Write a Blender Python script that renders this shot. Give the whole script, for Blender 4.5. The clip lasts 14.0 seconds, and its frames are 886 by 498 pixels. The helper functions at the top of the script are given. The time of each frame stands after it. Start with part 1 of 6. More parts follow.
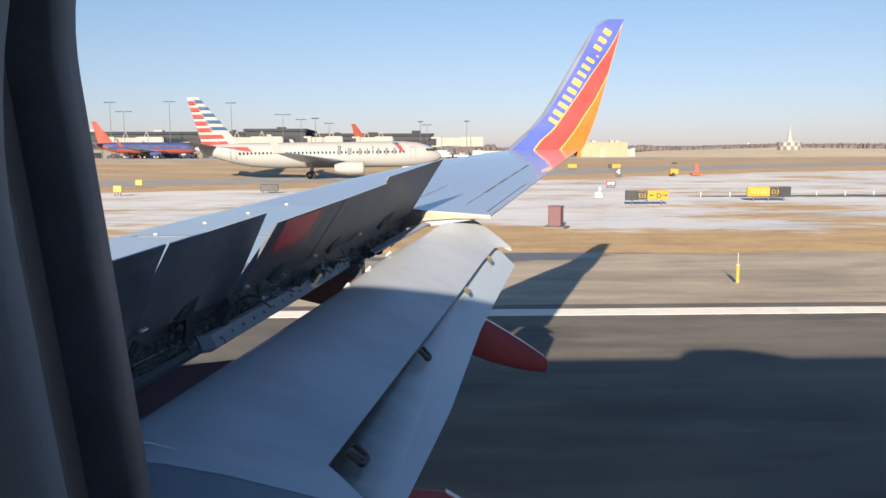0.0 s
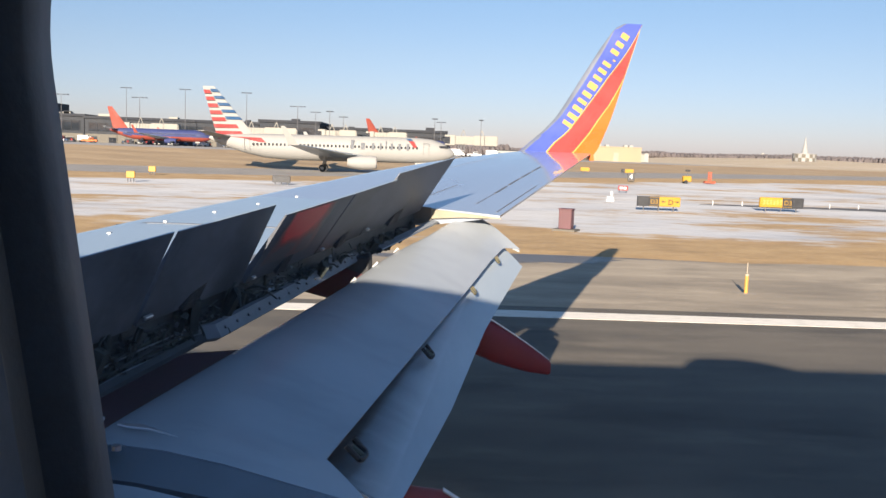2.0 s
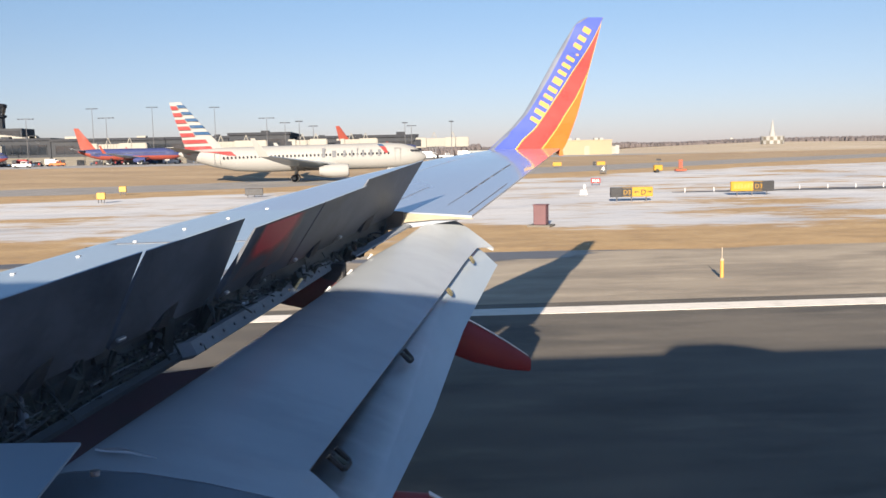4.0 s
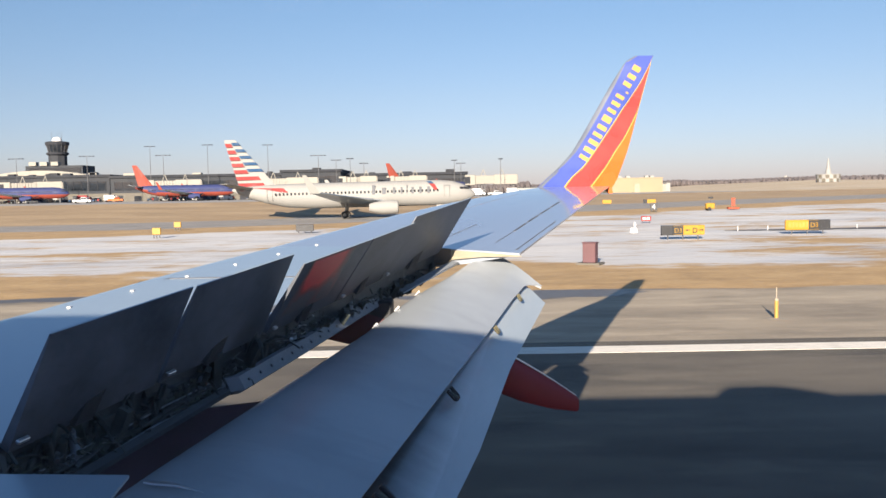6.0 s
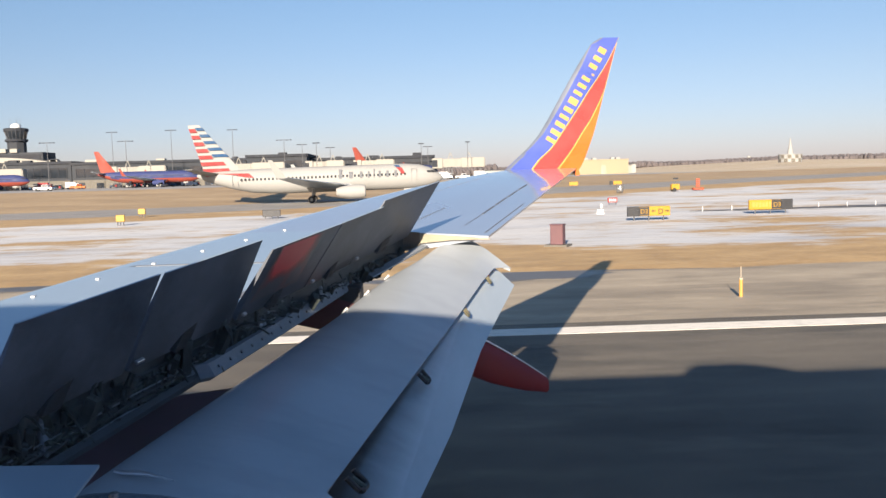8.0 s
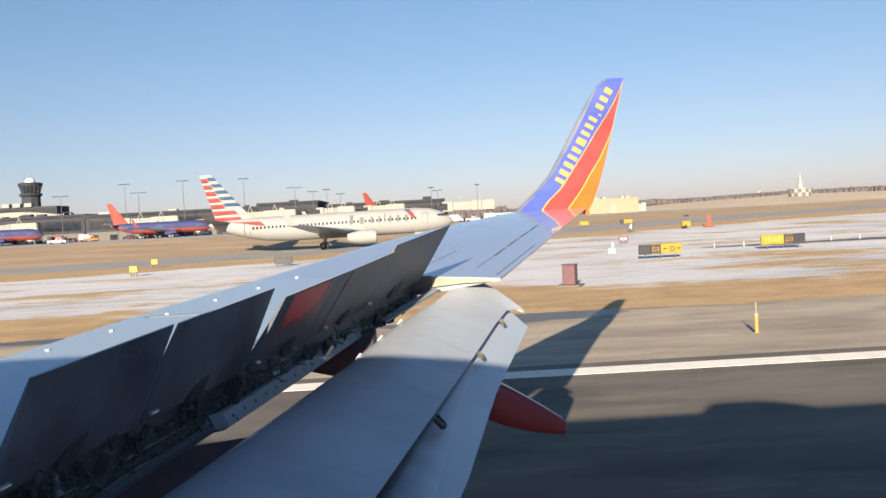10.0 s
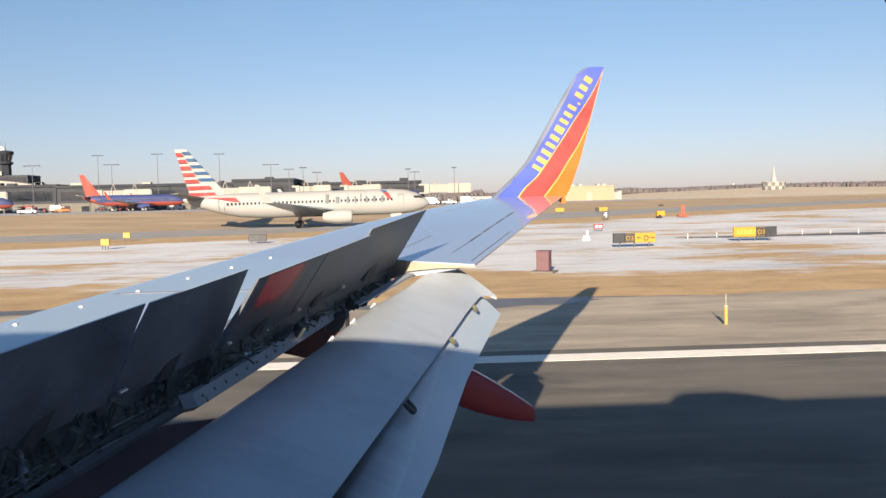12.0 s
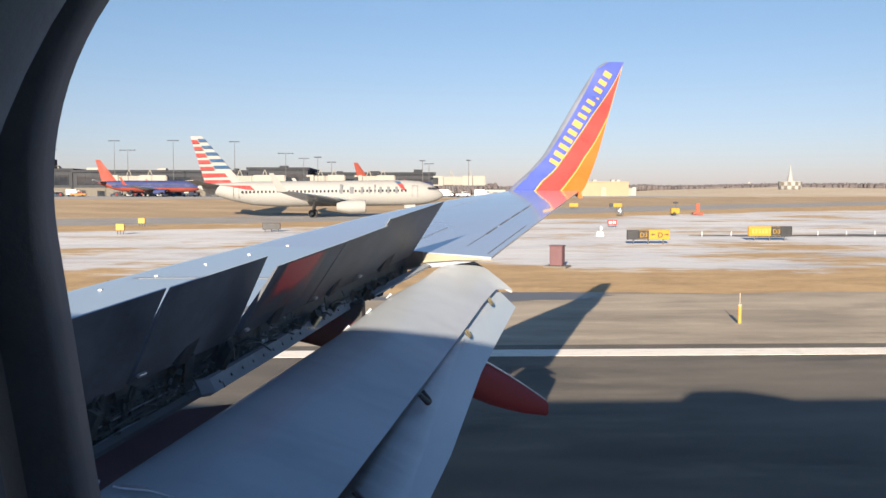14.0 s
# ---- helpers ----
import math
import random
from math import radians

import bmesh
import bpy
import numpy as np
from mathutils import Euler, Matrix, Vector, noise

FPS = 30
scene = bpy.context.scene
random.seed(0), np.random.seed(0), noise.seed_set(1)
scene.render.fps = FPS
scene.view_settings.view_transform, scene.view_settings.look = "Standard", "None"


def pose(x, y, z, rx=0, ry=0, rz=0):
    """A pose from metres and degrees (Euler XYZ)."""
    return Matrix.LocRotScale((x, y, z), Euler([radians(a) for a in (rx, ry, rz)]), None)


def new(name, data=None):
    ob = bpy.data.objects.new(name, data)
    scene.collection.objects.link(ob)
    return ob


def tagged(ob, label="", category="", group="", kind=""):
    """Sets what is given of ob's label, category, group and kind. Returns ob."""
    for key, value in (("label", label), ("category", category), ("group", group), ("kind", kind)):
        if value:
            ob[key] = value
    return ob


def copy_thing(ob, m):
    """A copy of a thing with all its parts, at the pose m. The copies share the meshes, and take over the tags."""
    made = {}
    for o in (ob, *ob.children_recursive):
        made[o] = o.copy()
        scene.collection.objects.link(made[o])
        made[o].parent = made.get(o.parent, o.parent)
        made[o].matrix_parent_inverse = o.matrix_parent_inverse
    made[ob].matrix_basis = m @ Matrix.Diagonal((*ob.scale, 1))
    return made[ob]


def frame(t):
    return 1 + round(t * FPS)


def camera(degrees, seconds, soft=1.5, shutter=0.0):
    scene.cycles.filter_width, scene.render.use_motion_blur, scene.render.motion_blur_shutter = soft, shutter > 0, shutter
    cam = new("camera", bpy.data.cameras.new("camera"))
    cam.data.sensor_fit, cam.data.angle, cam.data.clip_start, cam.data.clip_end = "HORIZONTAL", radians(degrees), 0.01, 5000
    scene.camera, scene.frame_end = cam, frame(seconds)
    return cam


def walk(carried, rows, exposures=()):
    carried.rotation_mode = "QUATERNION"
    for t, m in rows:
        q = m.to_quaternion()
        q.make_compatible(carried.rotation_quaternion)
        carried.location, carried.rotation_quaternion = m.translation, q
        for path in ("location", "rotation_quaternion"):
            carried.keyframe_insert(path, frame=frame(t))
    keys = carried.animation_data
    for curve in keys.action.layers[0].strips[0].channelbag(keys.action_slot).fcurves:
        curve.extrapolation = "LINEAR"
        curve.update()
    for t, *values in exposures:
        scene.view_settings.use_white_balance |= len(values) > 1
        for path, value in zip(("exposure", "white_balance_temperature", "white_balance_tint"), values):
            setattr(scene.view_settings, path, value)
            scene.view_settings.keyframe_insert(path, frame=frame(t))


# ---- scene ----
cam = camera(54.0, 14.0, soft=1.5)

# Camera held at a cabin window: seconds, metres, then tilt, lean and turn in degrees.
PATH = [
    (0, -0.026, 1.500, 3.690, 83.86, 0.09, -2.18),
    (0.2, -0.043, 1.500, 3.721, 85.10, 0.80, -1.20),
    (0.5, 0.004, 1.500, 3.741, 85.15, 1.37, -3.03),
    (1, -0.0025, 1.500, 3.700, 84.37, -0.91, -3.21),
    (1.5, -0.019, 1.500, 3.729, 83.72, -1.56, -1.69),
    (1.7, -0.006, 1.500, 3.705, 83.58, -1.79, -1.35),
    (2, -0.013, 1.500, 3.695, 83.71, -2.14, -1.32),
    (2.5, 0.025, 1.500, 3.690, 83.69, -0.59, -1.92),
    (2.7, 0.026, 1.500, 3.690, 83.58, -0.85, -1.60),
    (4.8, 0.025, 1.500, 3.700, 84.94, 2.16, -3.89),
    (5, 0.025, 1.500, 3.700, 87.42, 1.19, -2.80),
    (5.5, 0.033, 1.500, 3.700, 87.55, -0.23, -0.14),
    (6, 0.035, 1.500, 3.700, 86.37, 0.98, 0.07),
    (6.5, 0.027, 1.500, 3.700, 83.75, 1.56, -2.32),
    (7, 0.027, 1.500, 3.700, 84.22, 1.58, -2.41),
    (7.5, 0.026, 1.500, 3.700, 84.81, 1.79, -2.33),
    (8, 0.026, 1.500, 3.700, 85.24, 1.56, -2.08),
    (8.5, 0.025, 1.500, 3.700, 85.51, 2.20, -2.70),
    (8.7, 0.025, 1.500, 3.700, 86.37, 1.97, -1.97),
    (10.8, 0.025, 1.500, 3.704, 88.20, 3.19, -1.46),
    (11, 0.025, 1.500, 3.705, 86.47, 1.14, -2.41),
    (11.5, 0.025, 1.500, 3.718, 86.21, 0.44, -1.59),
    (12, 0.025, 1.500, 3.730, 86.88, 1.22, -2.96),
    (12.5, 0.003, 1.500, 3.739, 87.48, 2.22, -3.43),
    (13, -0.037, 1.500, 3.733, 86.42, 0.81, -4.33),
    (13.5, -0.023, 1.500, 3.735, 87.34, 0.56, -2.90),
    (14, -0.017, 1.500, 3.725, 86.39, -0.04, -2.06),
]
walk(cam, [(t, pose(x, y, z, rx, ry, rz)) for t, x, y, z, rx, ry, rz in PATH],
     [(0.0, 1.66, 6120, 9), (5.0, 1.66, 6100, 9), (5.5, 1.58, 6060, 9), (6.5, 1.66, 6130, 9), (8.5, 1.66, 6150, 9), (11.0, 1.64, 6270, 9), (14.0, 1.64, 6220, 9)])

# ---- world and sun ----
SUN_WAY = Vector((0.2236, 1.0, -0.315)).normalized()
world = bpy.data.worlds.new("sky")
scene.world = world
world.use_nodes = True
wn = world.node_tree
sky = wn.nodes.new("ShaderNodeTexSky")
sky.sky_type = "NISHITA"
sky.sun_disc = False
sky.sun_elevation = math.asin(-SUN_WAY.z)
sky.sun_rotation = math.atan2(-SUN_WAY.x, -SUN_WAY.y)
sky.air_density = 1.0
sky.dust_density = 0.4
sky.ozone_density = 3.0
wn.nodes["Background"].inputs["Strength"].default_value = 0.0405
tint = wn.nodes.new("ShaderNodeMix")
tint.data_type = "RGBA"
tint.blend_type = "MULTIPLY"
tint.inputs["Factor"].default_value = 1.0
tint.inputs["B"].default_value = (1.085, 0.965, 0.955, 1)
# winter haze dims the sky a little towards the horizon all round
haze_at = wn.nodes.new("ShaderNodeTexCoord")
haze_z = wn.nodes.new("ShaderNodeSeparateXYZ")
haze = wn.nodes.new("ShaderNodeValToRGB")
haze.color_ramp.interpolation = "LINEAR"
haze.color_ramp.elements[0].color = (0.80, 0.79, 1.06, 1)
haze.color_ramp.elements[1].position = 0.75
haze.color_ramp.elements[1].color = (1.12, 1.40, 1.50, 1)
for at, colour in ((0.05, (0.85, 0.835, 1.0, 1)), (0.11, (0.92, 0.885, 0.945, 1)), (0.17, (0.945, 0.945, 0.965, 1)), (0.24, (0.955, 1.0, 1.0, 1)), (0.36, (0.94, 1.01, 1.04, 1))):
    haze.color_ramp.elements.new(at).color = colour
veil = wn.nodes.new("ShaderNodeMix")
veil.data_type = "RGBA"
veil.blend_type = "MULTIPLY"
veil.inputs["Factor"].default_value = 1.0
wn.links.new(haze_at.outputs["Generated"], haze_z.inputs[0])
wn.links.new(haze_z.outputs["Z"], haze.inputs[0])
wn.links.new(tint.outputs["Result"], veil.inputs["A"])
wn.links.new(haze.outputs[0], veil.inputs["B"])
wn.links.new(sky.outputs[0], tint.inputs["A"])
wn.links.new(veil.outputs["Result"], wn.nodes["Background"].inputs["Color"])
sun = new("sun", bpy.data.lights.new("sun", "SUN"))
sun.data.energy = 4.2
sun.data.angle = radians(0.5)
sun.data.color = (1.0, 0.84, 0.66)
sun.matrix_world = Matrix.Translation((0, -20, 30)) @ SUN_WAY.to_track_quat("-Z", "Y").to_matrix().to_4x4()


# ---- materials ----
def shader(name):
    m = bpy.data.materials.new(name)
    m.use_nodes = True
    return m, m.node_tree, m.node_tree.nodes["Principled BSDF"]


def ramp(nt, src, stops):
    r = nt.nodes.new("ShaderNodeValToRGB")
    while len(r.color_ramp.elements) < len(stops):
        r.color_ramp.elements.new(0.5)
    for e, (p, c) in zip(r.color_ramp.elements, stops):
        e.position = p
        e.color = (*c, 1) if len(c) == 3 else c
    nt.links.new(src, r.inputs[0])
    return r.outputs[0]


def noise_tex(nt, scale, detail=4, stretch=(1, 1, 1), rough=0.55, coords="Object"):
    tc = nt.nodes.new("ShaderNodeTexCoord")
    mp = nt.nodes.new("ShaderNodeMapping")
    mp.inputs["Scale"].default_value = stretch
    nt.links.new(tc.outputs[coords], mp.inputs["Vector"])
    n = nt.nodes.new("ShaderNodeTexNoise")
    n.inputs["Scale"].default_value = scale
    n.inputs["Detail"].default_value = detail
    n.inputs["Roughness"].default_value = rough
    nt.links.new(mp.outputs[0], n.inputs["Vector"])
    return n.outputs["Fac"]


def mix(nt, fac, a, b, mode="MIX"):
    m = nt.nodes.new("ShaderNodeMix")
    m.data_type = "RGBA"
    m.blend_type = mode
    for sock, v in ((m.inputs["Factor"], fac), (m.inputs["A"], a), (m.inputs["B"], b)):
        if isinstance(v, bpy.types.NodeSocket):
            nt.links.new(v, sock)
        elif isinstance(v, (int, float)):
            sock.default_value = v
        else:
            sock.default_value = (*v, 1)
    return m.outputs["Result"]


def bump(nt, bsdf, fac, strength, distance=0.01):
    b = nt.nodes.new("ShaderNodeBump")
    b.inputs["Strength"].default_value = strength
    b.inputs["Distance"].default_value = distance
    nt.links.new(fac, b.inputs["Height"])
    nt.links.new(b.outputs[0], bsdf.inputs["Normal"])


def paint(name, colour, rough=0.4, metal=0.0, wear=0.12, scale=3.0, stretch=(1, 1, 1), relief=0.05, coat=0.0, coat_rough=0.18):
    """Painted or bare metal: broad dirt and fine grain over one colour."""
    m, nt, b = shader(name)
    big = noise_tex(nt, scale, 5, stretch)
    fine = noise_tex(nt, scale * 14, 3, stretch)
    lo = tuple(c * (1 - wear * 1.6) for c in colour)
    hi = tuple(min(1, c * (1 + wear)) for c in colour)
    col = ramp(nt, big, [(0.3, lo), (0.7, hi)])
    col = mix(nt, 0.14, col, ramp(nt, fine, [(0.35, lo), (0.65, hi)]))
    nt.links.new(col, b.inputs["Base Color"])
    r = ramp(nt, big, [(0.3, (rough * 0.8,) * 3), (0.7, (min(1, rough * 1.25),) * 3)])
    nt.links.new(r, b.inputs["Roughness"])
    b.inputs["Metallic"].default_value = metal
    b.inputs["Coat Weight"].default_value = coat
    b.inputs["Coat Roughness"].default_value = coat_rough
    if relief:
        bump(nt, b, fine, relief, 0.004)
    return m


def asphalt(name, dark, light, streak, rough=0.9, wet_from=0.0):
    """Weathered paving: aggregate grain, patches, and long streaks along the runway."""
    m, nt, b = shader(name)
    grain = noise_tex(nt, 60, 3)
    patch = noise_tex(nt, 0.28, 8, (0.5, 1, 1), 0.6)
    blot = noise_tex(nt, 0.9, 6, (0.35, 1, 1), 0.6)
    long = noise_tex(nt, 1.0, 6, (0.06, 1.3, 1), 0.65)
    col = ramp(nt, patch, [(0.38, dark), (0.56, light)])
    col = mix(nt, 0.30, col, ramp(nt, blot, [(0.36, dark), (0.6, light)]))
    col = mix(nt, 0.32, col, ramp(nt, long, [(0.35, streak), (0.62, light)]))
    col = mix(nt, 0.25, col, ramp(nt, grain, [(0.3, dark), (0.7, light)]))
    stain = noise_tex(nt, 0.42, 7, (0.45, 1, 1), 0.68)
    col = mix(nt, ramp(nt, stain, [(0.51, (0.0,) * 3), (0.64, (0.42,) * 3)]), col, tuple(c * 0.75 for c in dark))
    pale = noise_tex(nt, 0.75, 7, (0.3, 1.2, 1), 0.7)
    col = mix(nt, ramp(nt, pale, [(0.53, (0.0,) * 3), (0.66, (0.5,) * 3)]), col, tuple(c * 1.25 for c in light))
    b.inputs["Roughness"].default_value = rough
    if wet_from:
        # meltwater that has run from the snow onto the edge of the paving
        tc = nt.nodes.new("ShaderNodeTexCoord")
        sep = nt.nodes.new("ShaderNodeSeparateXYZ")
        nt.links.new(tc.outputs["Object"], sep.inputs[0])
        pool = nt.nodes.new("ShaderNodeMath")
        pool.operation = "MULTIPLY_ADD"
        nt.links.new(noise_tex(nt, 0.24, 6, (0.4, 1, 1), 0.55), pool.inputs[0])
        pool.inputs[1].default_value = 26.0
        nt.links.new(sep.outputs["Y"], pool.inputs[2])
        mask = nt.nodes.new("ShaderNodeMapRange")
        mask.inputs["From Min"].default_value = wet_from + 15.2
        mask.inputs["From Max"].default_value = wet_from + 16.0
        nt.links.new(pool.outputs[0], mask.inputs["Value"])
        col = mix(nt, mask.outputs[0], col, tuple(c * 0.62 for c in dark))
        rr = ramp(nt, mask.outputs[0], [(0.0, (rough,) * 3), (1.0, (0.42,) * 3)])
        nt.links.new(rr, b.inputs["Roughness"])
    nt.links.new(col, b.inputs["Base Color"])
    bump(nt, b, grain, 0.35, 0.008)
    return m


def verge_material():
    """Dry winter grass with wind-blown patches of old snow; the vertex value 'snow' says how much of it lies."""
    m, nt, b = shader("verge")
    at = nt.nodes.new("ShaderNodeAttribute")
    at.attribute_name = "snow"
    n1 = noise_tex(nt, 0.12, 7, (0.5, 1, 1), 0.52)
    n2 = noise_tex(nt, 0.8, 6, (0.55, 1, 1), 0.65)
    add = nt.nodes.new("ShaderNodeMath")
    add.operation = "MULTIPLY_ADD"
    nt.links.new(n1, add.inputs[0])
    add.inputs[1].default_value = 2.6
    nt.links.new(at.outputs["Fac"], add.inputs[2])
    add2 = nt.nodes.new("ShaderNodeMath")
    add2.operation = "MULTIPLY_ADD"
    nt.links.new(n2, add2.inputs[0])
    add2.inputs[1].default_value = 1.25
    nt.links.new(add.outputs[0], add2.inputs[2])
    mr = nt.nodes.new("ShaderNodeMapRange")
    mr.interpolation_type = "SMOOTHSTEP"
    mr.inputs["From Min"].default_value = 2.47
    mr.inputs["From Max"].default_value = 2.88
    add3 = nt.nodes.new("ShaderNodeMath")
    add3.operation = "MULTIPLY_ADD"
    nt.links.new(noise_tex(nt, 4.5, 5, (0.35, 1, 1), 0.75), add3.inputs[0])
    add3.inputs[1].default_value = 0.34
    nt.links.new(add2.outputs[0], add3.inputs[2])
    nt.links.new(add3.outputs[0], mr.inputs["Value"])
    blade = noise_tex(nt, 5, 6, (0.6, 1, 1), 0.75)
    tuft = noise_tex(nt, 0.45, 8, (0.55, 1, 1), 0.75)
    grass = mix(nt, 0.45, ramp(nt, tuft, [(0.3, (0.165, 0.096, 0.042)), (0.48, (0.41, 0.252, 0.10)), (0.66, (0.60, 0.405, 0.185))]),
                ramp(nt, blade, [(0.3, (0.18, 0.11, 0.05)), (0.7, (0.56, 0.385, 0.18))]))
    crust = noise_tex(nt, 0.14, 7, (0.45, 1, 1), 0.55)
    snow = ramp(nt, crust, [(0.30, (0.28, 0.285, 0.305)), (0.42, (0.505, 0.495, 0.487)), (0.58, (0.625, 0.597, 0.555))])
    drift = noise_tex(nt, 0.9, 7, (0.22, 1, 1), 0.7)
    snow = mix(nt, 0.35, snow, ramp(nt, drift, [(0.34, (0.365, 0.36, 0.362)), (0.5, (0.565, 0.545, 0.52)), (0.66, (0.65, 0.625, 0.585))]))
    dirt = noise_tex(nt, 0.33, 8, (0.3, 1, 1), 0.72)
    snow = mix(nt, ramp(nt, dirt, [(0.52, (0.0,) * 3), (0.66, (0.5,) * 3)]), snow, (0.36, 0.285, 0.20))
    nt.links.new(mix(nt, mr.outputs[0], grass, snow), b.inputs["Base Color"])
    b.inputs["Roughness"].default_value = 0.92
    bump(nt, b, blade, 0.5, 0.03)
    return m


def ground_patches(name, a, bcol, c, scale=0.05):
    m, nt, b = shader(name)
    n1 = noise_tex(nt, scale, 7, (0.3, 1, 1), 0.65)
    n2 = noise_tex(nt, scale * 12, 5, (0.4, 1, 1), 0.65)
    col = mix(nt, 0.35, ramp(nt, n1, [(0.3, a), (0.52, bcol), (0.72, c)]), ramp(nt, n2, [(0.3, a), (0.7, c)]))
    nt.links.new(col, b.inputs["Base Color"])
    b.inputs["Roughness"].default_value = 0.93
    bump(nt, b, n2, 0.4, 0.05)
    return m


def worn_line():
    m, nt, b = shader("worn white line paint")
    n = noise_tex(nt, 9, 5, (0.25, 1, 1), 0.7)
    nt.links.new(ramp(nt, n, [(0.28, (0.44, 0.39, 0.32)), (0.45, (0.76, 0.69, 0.58)), (0.8, (0.86, 0.79, 0.68))]), b.inputs["Base Color"])
    b.inputs["Roughness"].default_value = 0.8
    return m


def pane_glass():
    m, nt, b = shader("acrylic pane")
    b.inputs["Base Color"].default_value = (1.0, 1.0, 1.0, 1)
    b.inputs["Roughness"].default_value = 0.0
    b.inputs["IOR"].default_value = 1.12
    b.inputs["Transmission Weight"].default_value = 1.0
    # fine scratches and dust in the acrylic scatter a little daylight inwards
    dust = nt.nodes.new("ShaderNodeBsdfTranslucent")
    dust.inputs["Color"].default_value = (0.84, 0.93, 1.0, 1)
    both = nt.nodes.new("ShaderNodeMixShader")
    smear = noise_tex(nt, 14, 4, (1, 1, 1), 0.6)
    share = nt.nodes.new("ShaderNodeMapRange")
    share.inputs["To Min"].default_value = 0.004
    share.inputs["To Max"].default_value = 0.012
    nt.links.new(smear, share.inputs["Value"])
    nt.links.new(share.outputs[0], both.inputs[0])
    nt.links.new(b.outputs[0], both.inputs[1])
    nt.links.new(dust.outputs[0], both.inputs[2])
    nt.links.new(both.outputs[0], nt.nodes["Material Output"].inputs["Surface"])
    return m


def flap_paint():
    """Matt grey flap paint: dull chordwise bands, rubbed patches, soot and oil drawn out along the airflow."""
    m, nt, b = shader("flap grey paint")
    band = noise_tex(nt, 0.9, 3, (0.12, 1.0, 0.1), 0.5)
    rub = noise_tex(nt, 2.3, 7, (0.6, 1.0, 1), 0.62)
    soot = noise_tex(nt, 5.0, 6, (0.2, 1.3, 0.3), 0.7)
    fine = noise_tex(nt, 45, 3)
    col = ramp(nt, band, [(0.35, (0.307, 0.330, 0.348)), (0.68, (0.366, 0.388, 0.406))])
    col = mix(nt, 0.30, col, ramp(nt, rub, [(0.33, (0.272, 0.296, 0.315)), (0.6, (0.390, 0.411, 0.430))]))
    col = mix(nt, ramp(nt, soot, [(0.50, (0.0,) * 3), (0.68, (0.22,) * 3)]), col, (0.21, 0.232, 0.245))
    nt.links.new(col, b.inputs["Base Color"])
    nt.links.new(ramp(nt, rub, [(0.3, (0.62,) * 3), (0.7, (0.46,) * 3)]), b.inputs["Roughness"])
    b.inputs["Coat Weight"].default_value = 0.75
    b.inputs["Coat Roughness"].default_value = 0.26
    bump(nt, b, fine, 0.05, 0.004)
    return m


def shaded_paint():
    """Grey paint darkened by a painted shade; the vertex value 'cover' says how strong it is."""
    m, nt, b = shader("aft flap paint with painted shade")
    at = nt.nodes.new("ShaderNodeAttribute")
    at.attribute_name = "cover"
    smear = noise_tex(nt, 4.0, 6, (0.25, 1.4, 0.4), 0.65)
    add = nt.nodes.new("ShaderNodeMath")
    add.operation = "MULTIPLY_ADD"
    nt.links.new(smear, add.inputs[0])
    add.inputs[1].default_value = 0.5
    nt.links.new(at.outputs["Fac"], add.inputs[2])
    col = ramp(nt, add.outputs[0], [(0.24, (0.42, 0.468, 0.492)), (0.62, (0.24, 0.27, 0.285)), (1.0, (0.07, 0.08, 0.088))])
    nt.links.new(col, b.inputs["Base Color"])
    b.inputs["Roughness"].default_value = 0.42
    b.inputs["Coat Weight"].default_value = 0.5
    b.inputs["Coat Roughness"].default_value = 0.25
    return m


JOINT_SHADE = shaded_paint()
WING = paint("wing grey paint", (0.30, 0.358, 0.40), 0.34, 0.0, 0.05, 0.9, (0.6, 0.25, 1), coat=0.9)
WINGTIP = paint("wing grey paint outer", (0.30, 0.33, 0.38), 0.33, 0.0, 0.05, 0.9, (0.6, 0.25, 1), relief=0.01, coat=0.9, coat_rough=0.05)
FLAP = flap_paint()
AFT_FLAP = paint("aft flap grey paint", (0.42, 0.468, 0.492), 0.4, 0.1, 0.11, 1.3, (1.2, 0.3, 1), coat=0.6, coat_rough=0.25)
BEAM = paint("dull grey beam paint", (0.22, 0.24, 0.262), 0.5, 0.1, 0.2, 3)
METAL = paint("bare aluminium", (0.62, 0.63, 0.65), 0.33, 0.85, 0.08, 4)
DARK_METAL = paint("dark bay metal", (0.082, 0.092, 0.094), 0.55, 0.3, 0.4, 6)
TYRE_BLACK = paint("dull black metal", (0.03, 0.03, 0.032), 0.6, 0.1, 0.2, 5)
SHADED_RED = paint("red fairing darkened for shade", (0.085, 0.017, 0.02), 0.6, 0.0, 0.3, 4)
COVE = paint("dark red cove", (0.075, 0.033, 0.037), 0.6, 0.0, 0.35, 4)
BRACKET = paint("olive primer bracket", (0.19, 0.165, 0.095), 0.5, 0.2, 0.2, 5)
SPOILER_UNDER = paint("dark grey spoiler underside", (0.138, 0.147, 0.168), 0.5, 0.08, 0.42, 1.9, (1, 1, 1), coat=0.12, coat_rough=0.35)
PRIMER = paint("dull green primer", (0.075, 0.092, 0.07), 0.6, 0.1, 0.35, 5)
WINGLET_EDGE = paint("bare metal winglet edge", (0.125, 0.14, 0.18), 0.5, 0.0, 0.12, 4)
WALK = paint("walkway border grey", (0.12, 0.125, 0.14), 0.6, 0.0, 0.15, 5)
RED = paint("satin red paint", (0.28, 0.03, 0.032), 0.45, 0.0, 0.10, 2)
LIVERY_BLUE = paint("livery blue", (0.058, 0.082, 0.31), 0.3, 0.0, 0.07, 2)
LIVERY_RED = paint("livery red", (0.44, 0.045, 0.036), 0.3, 0.0, 0.06, 2)
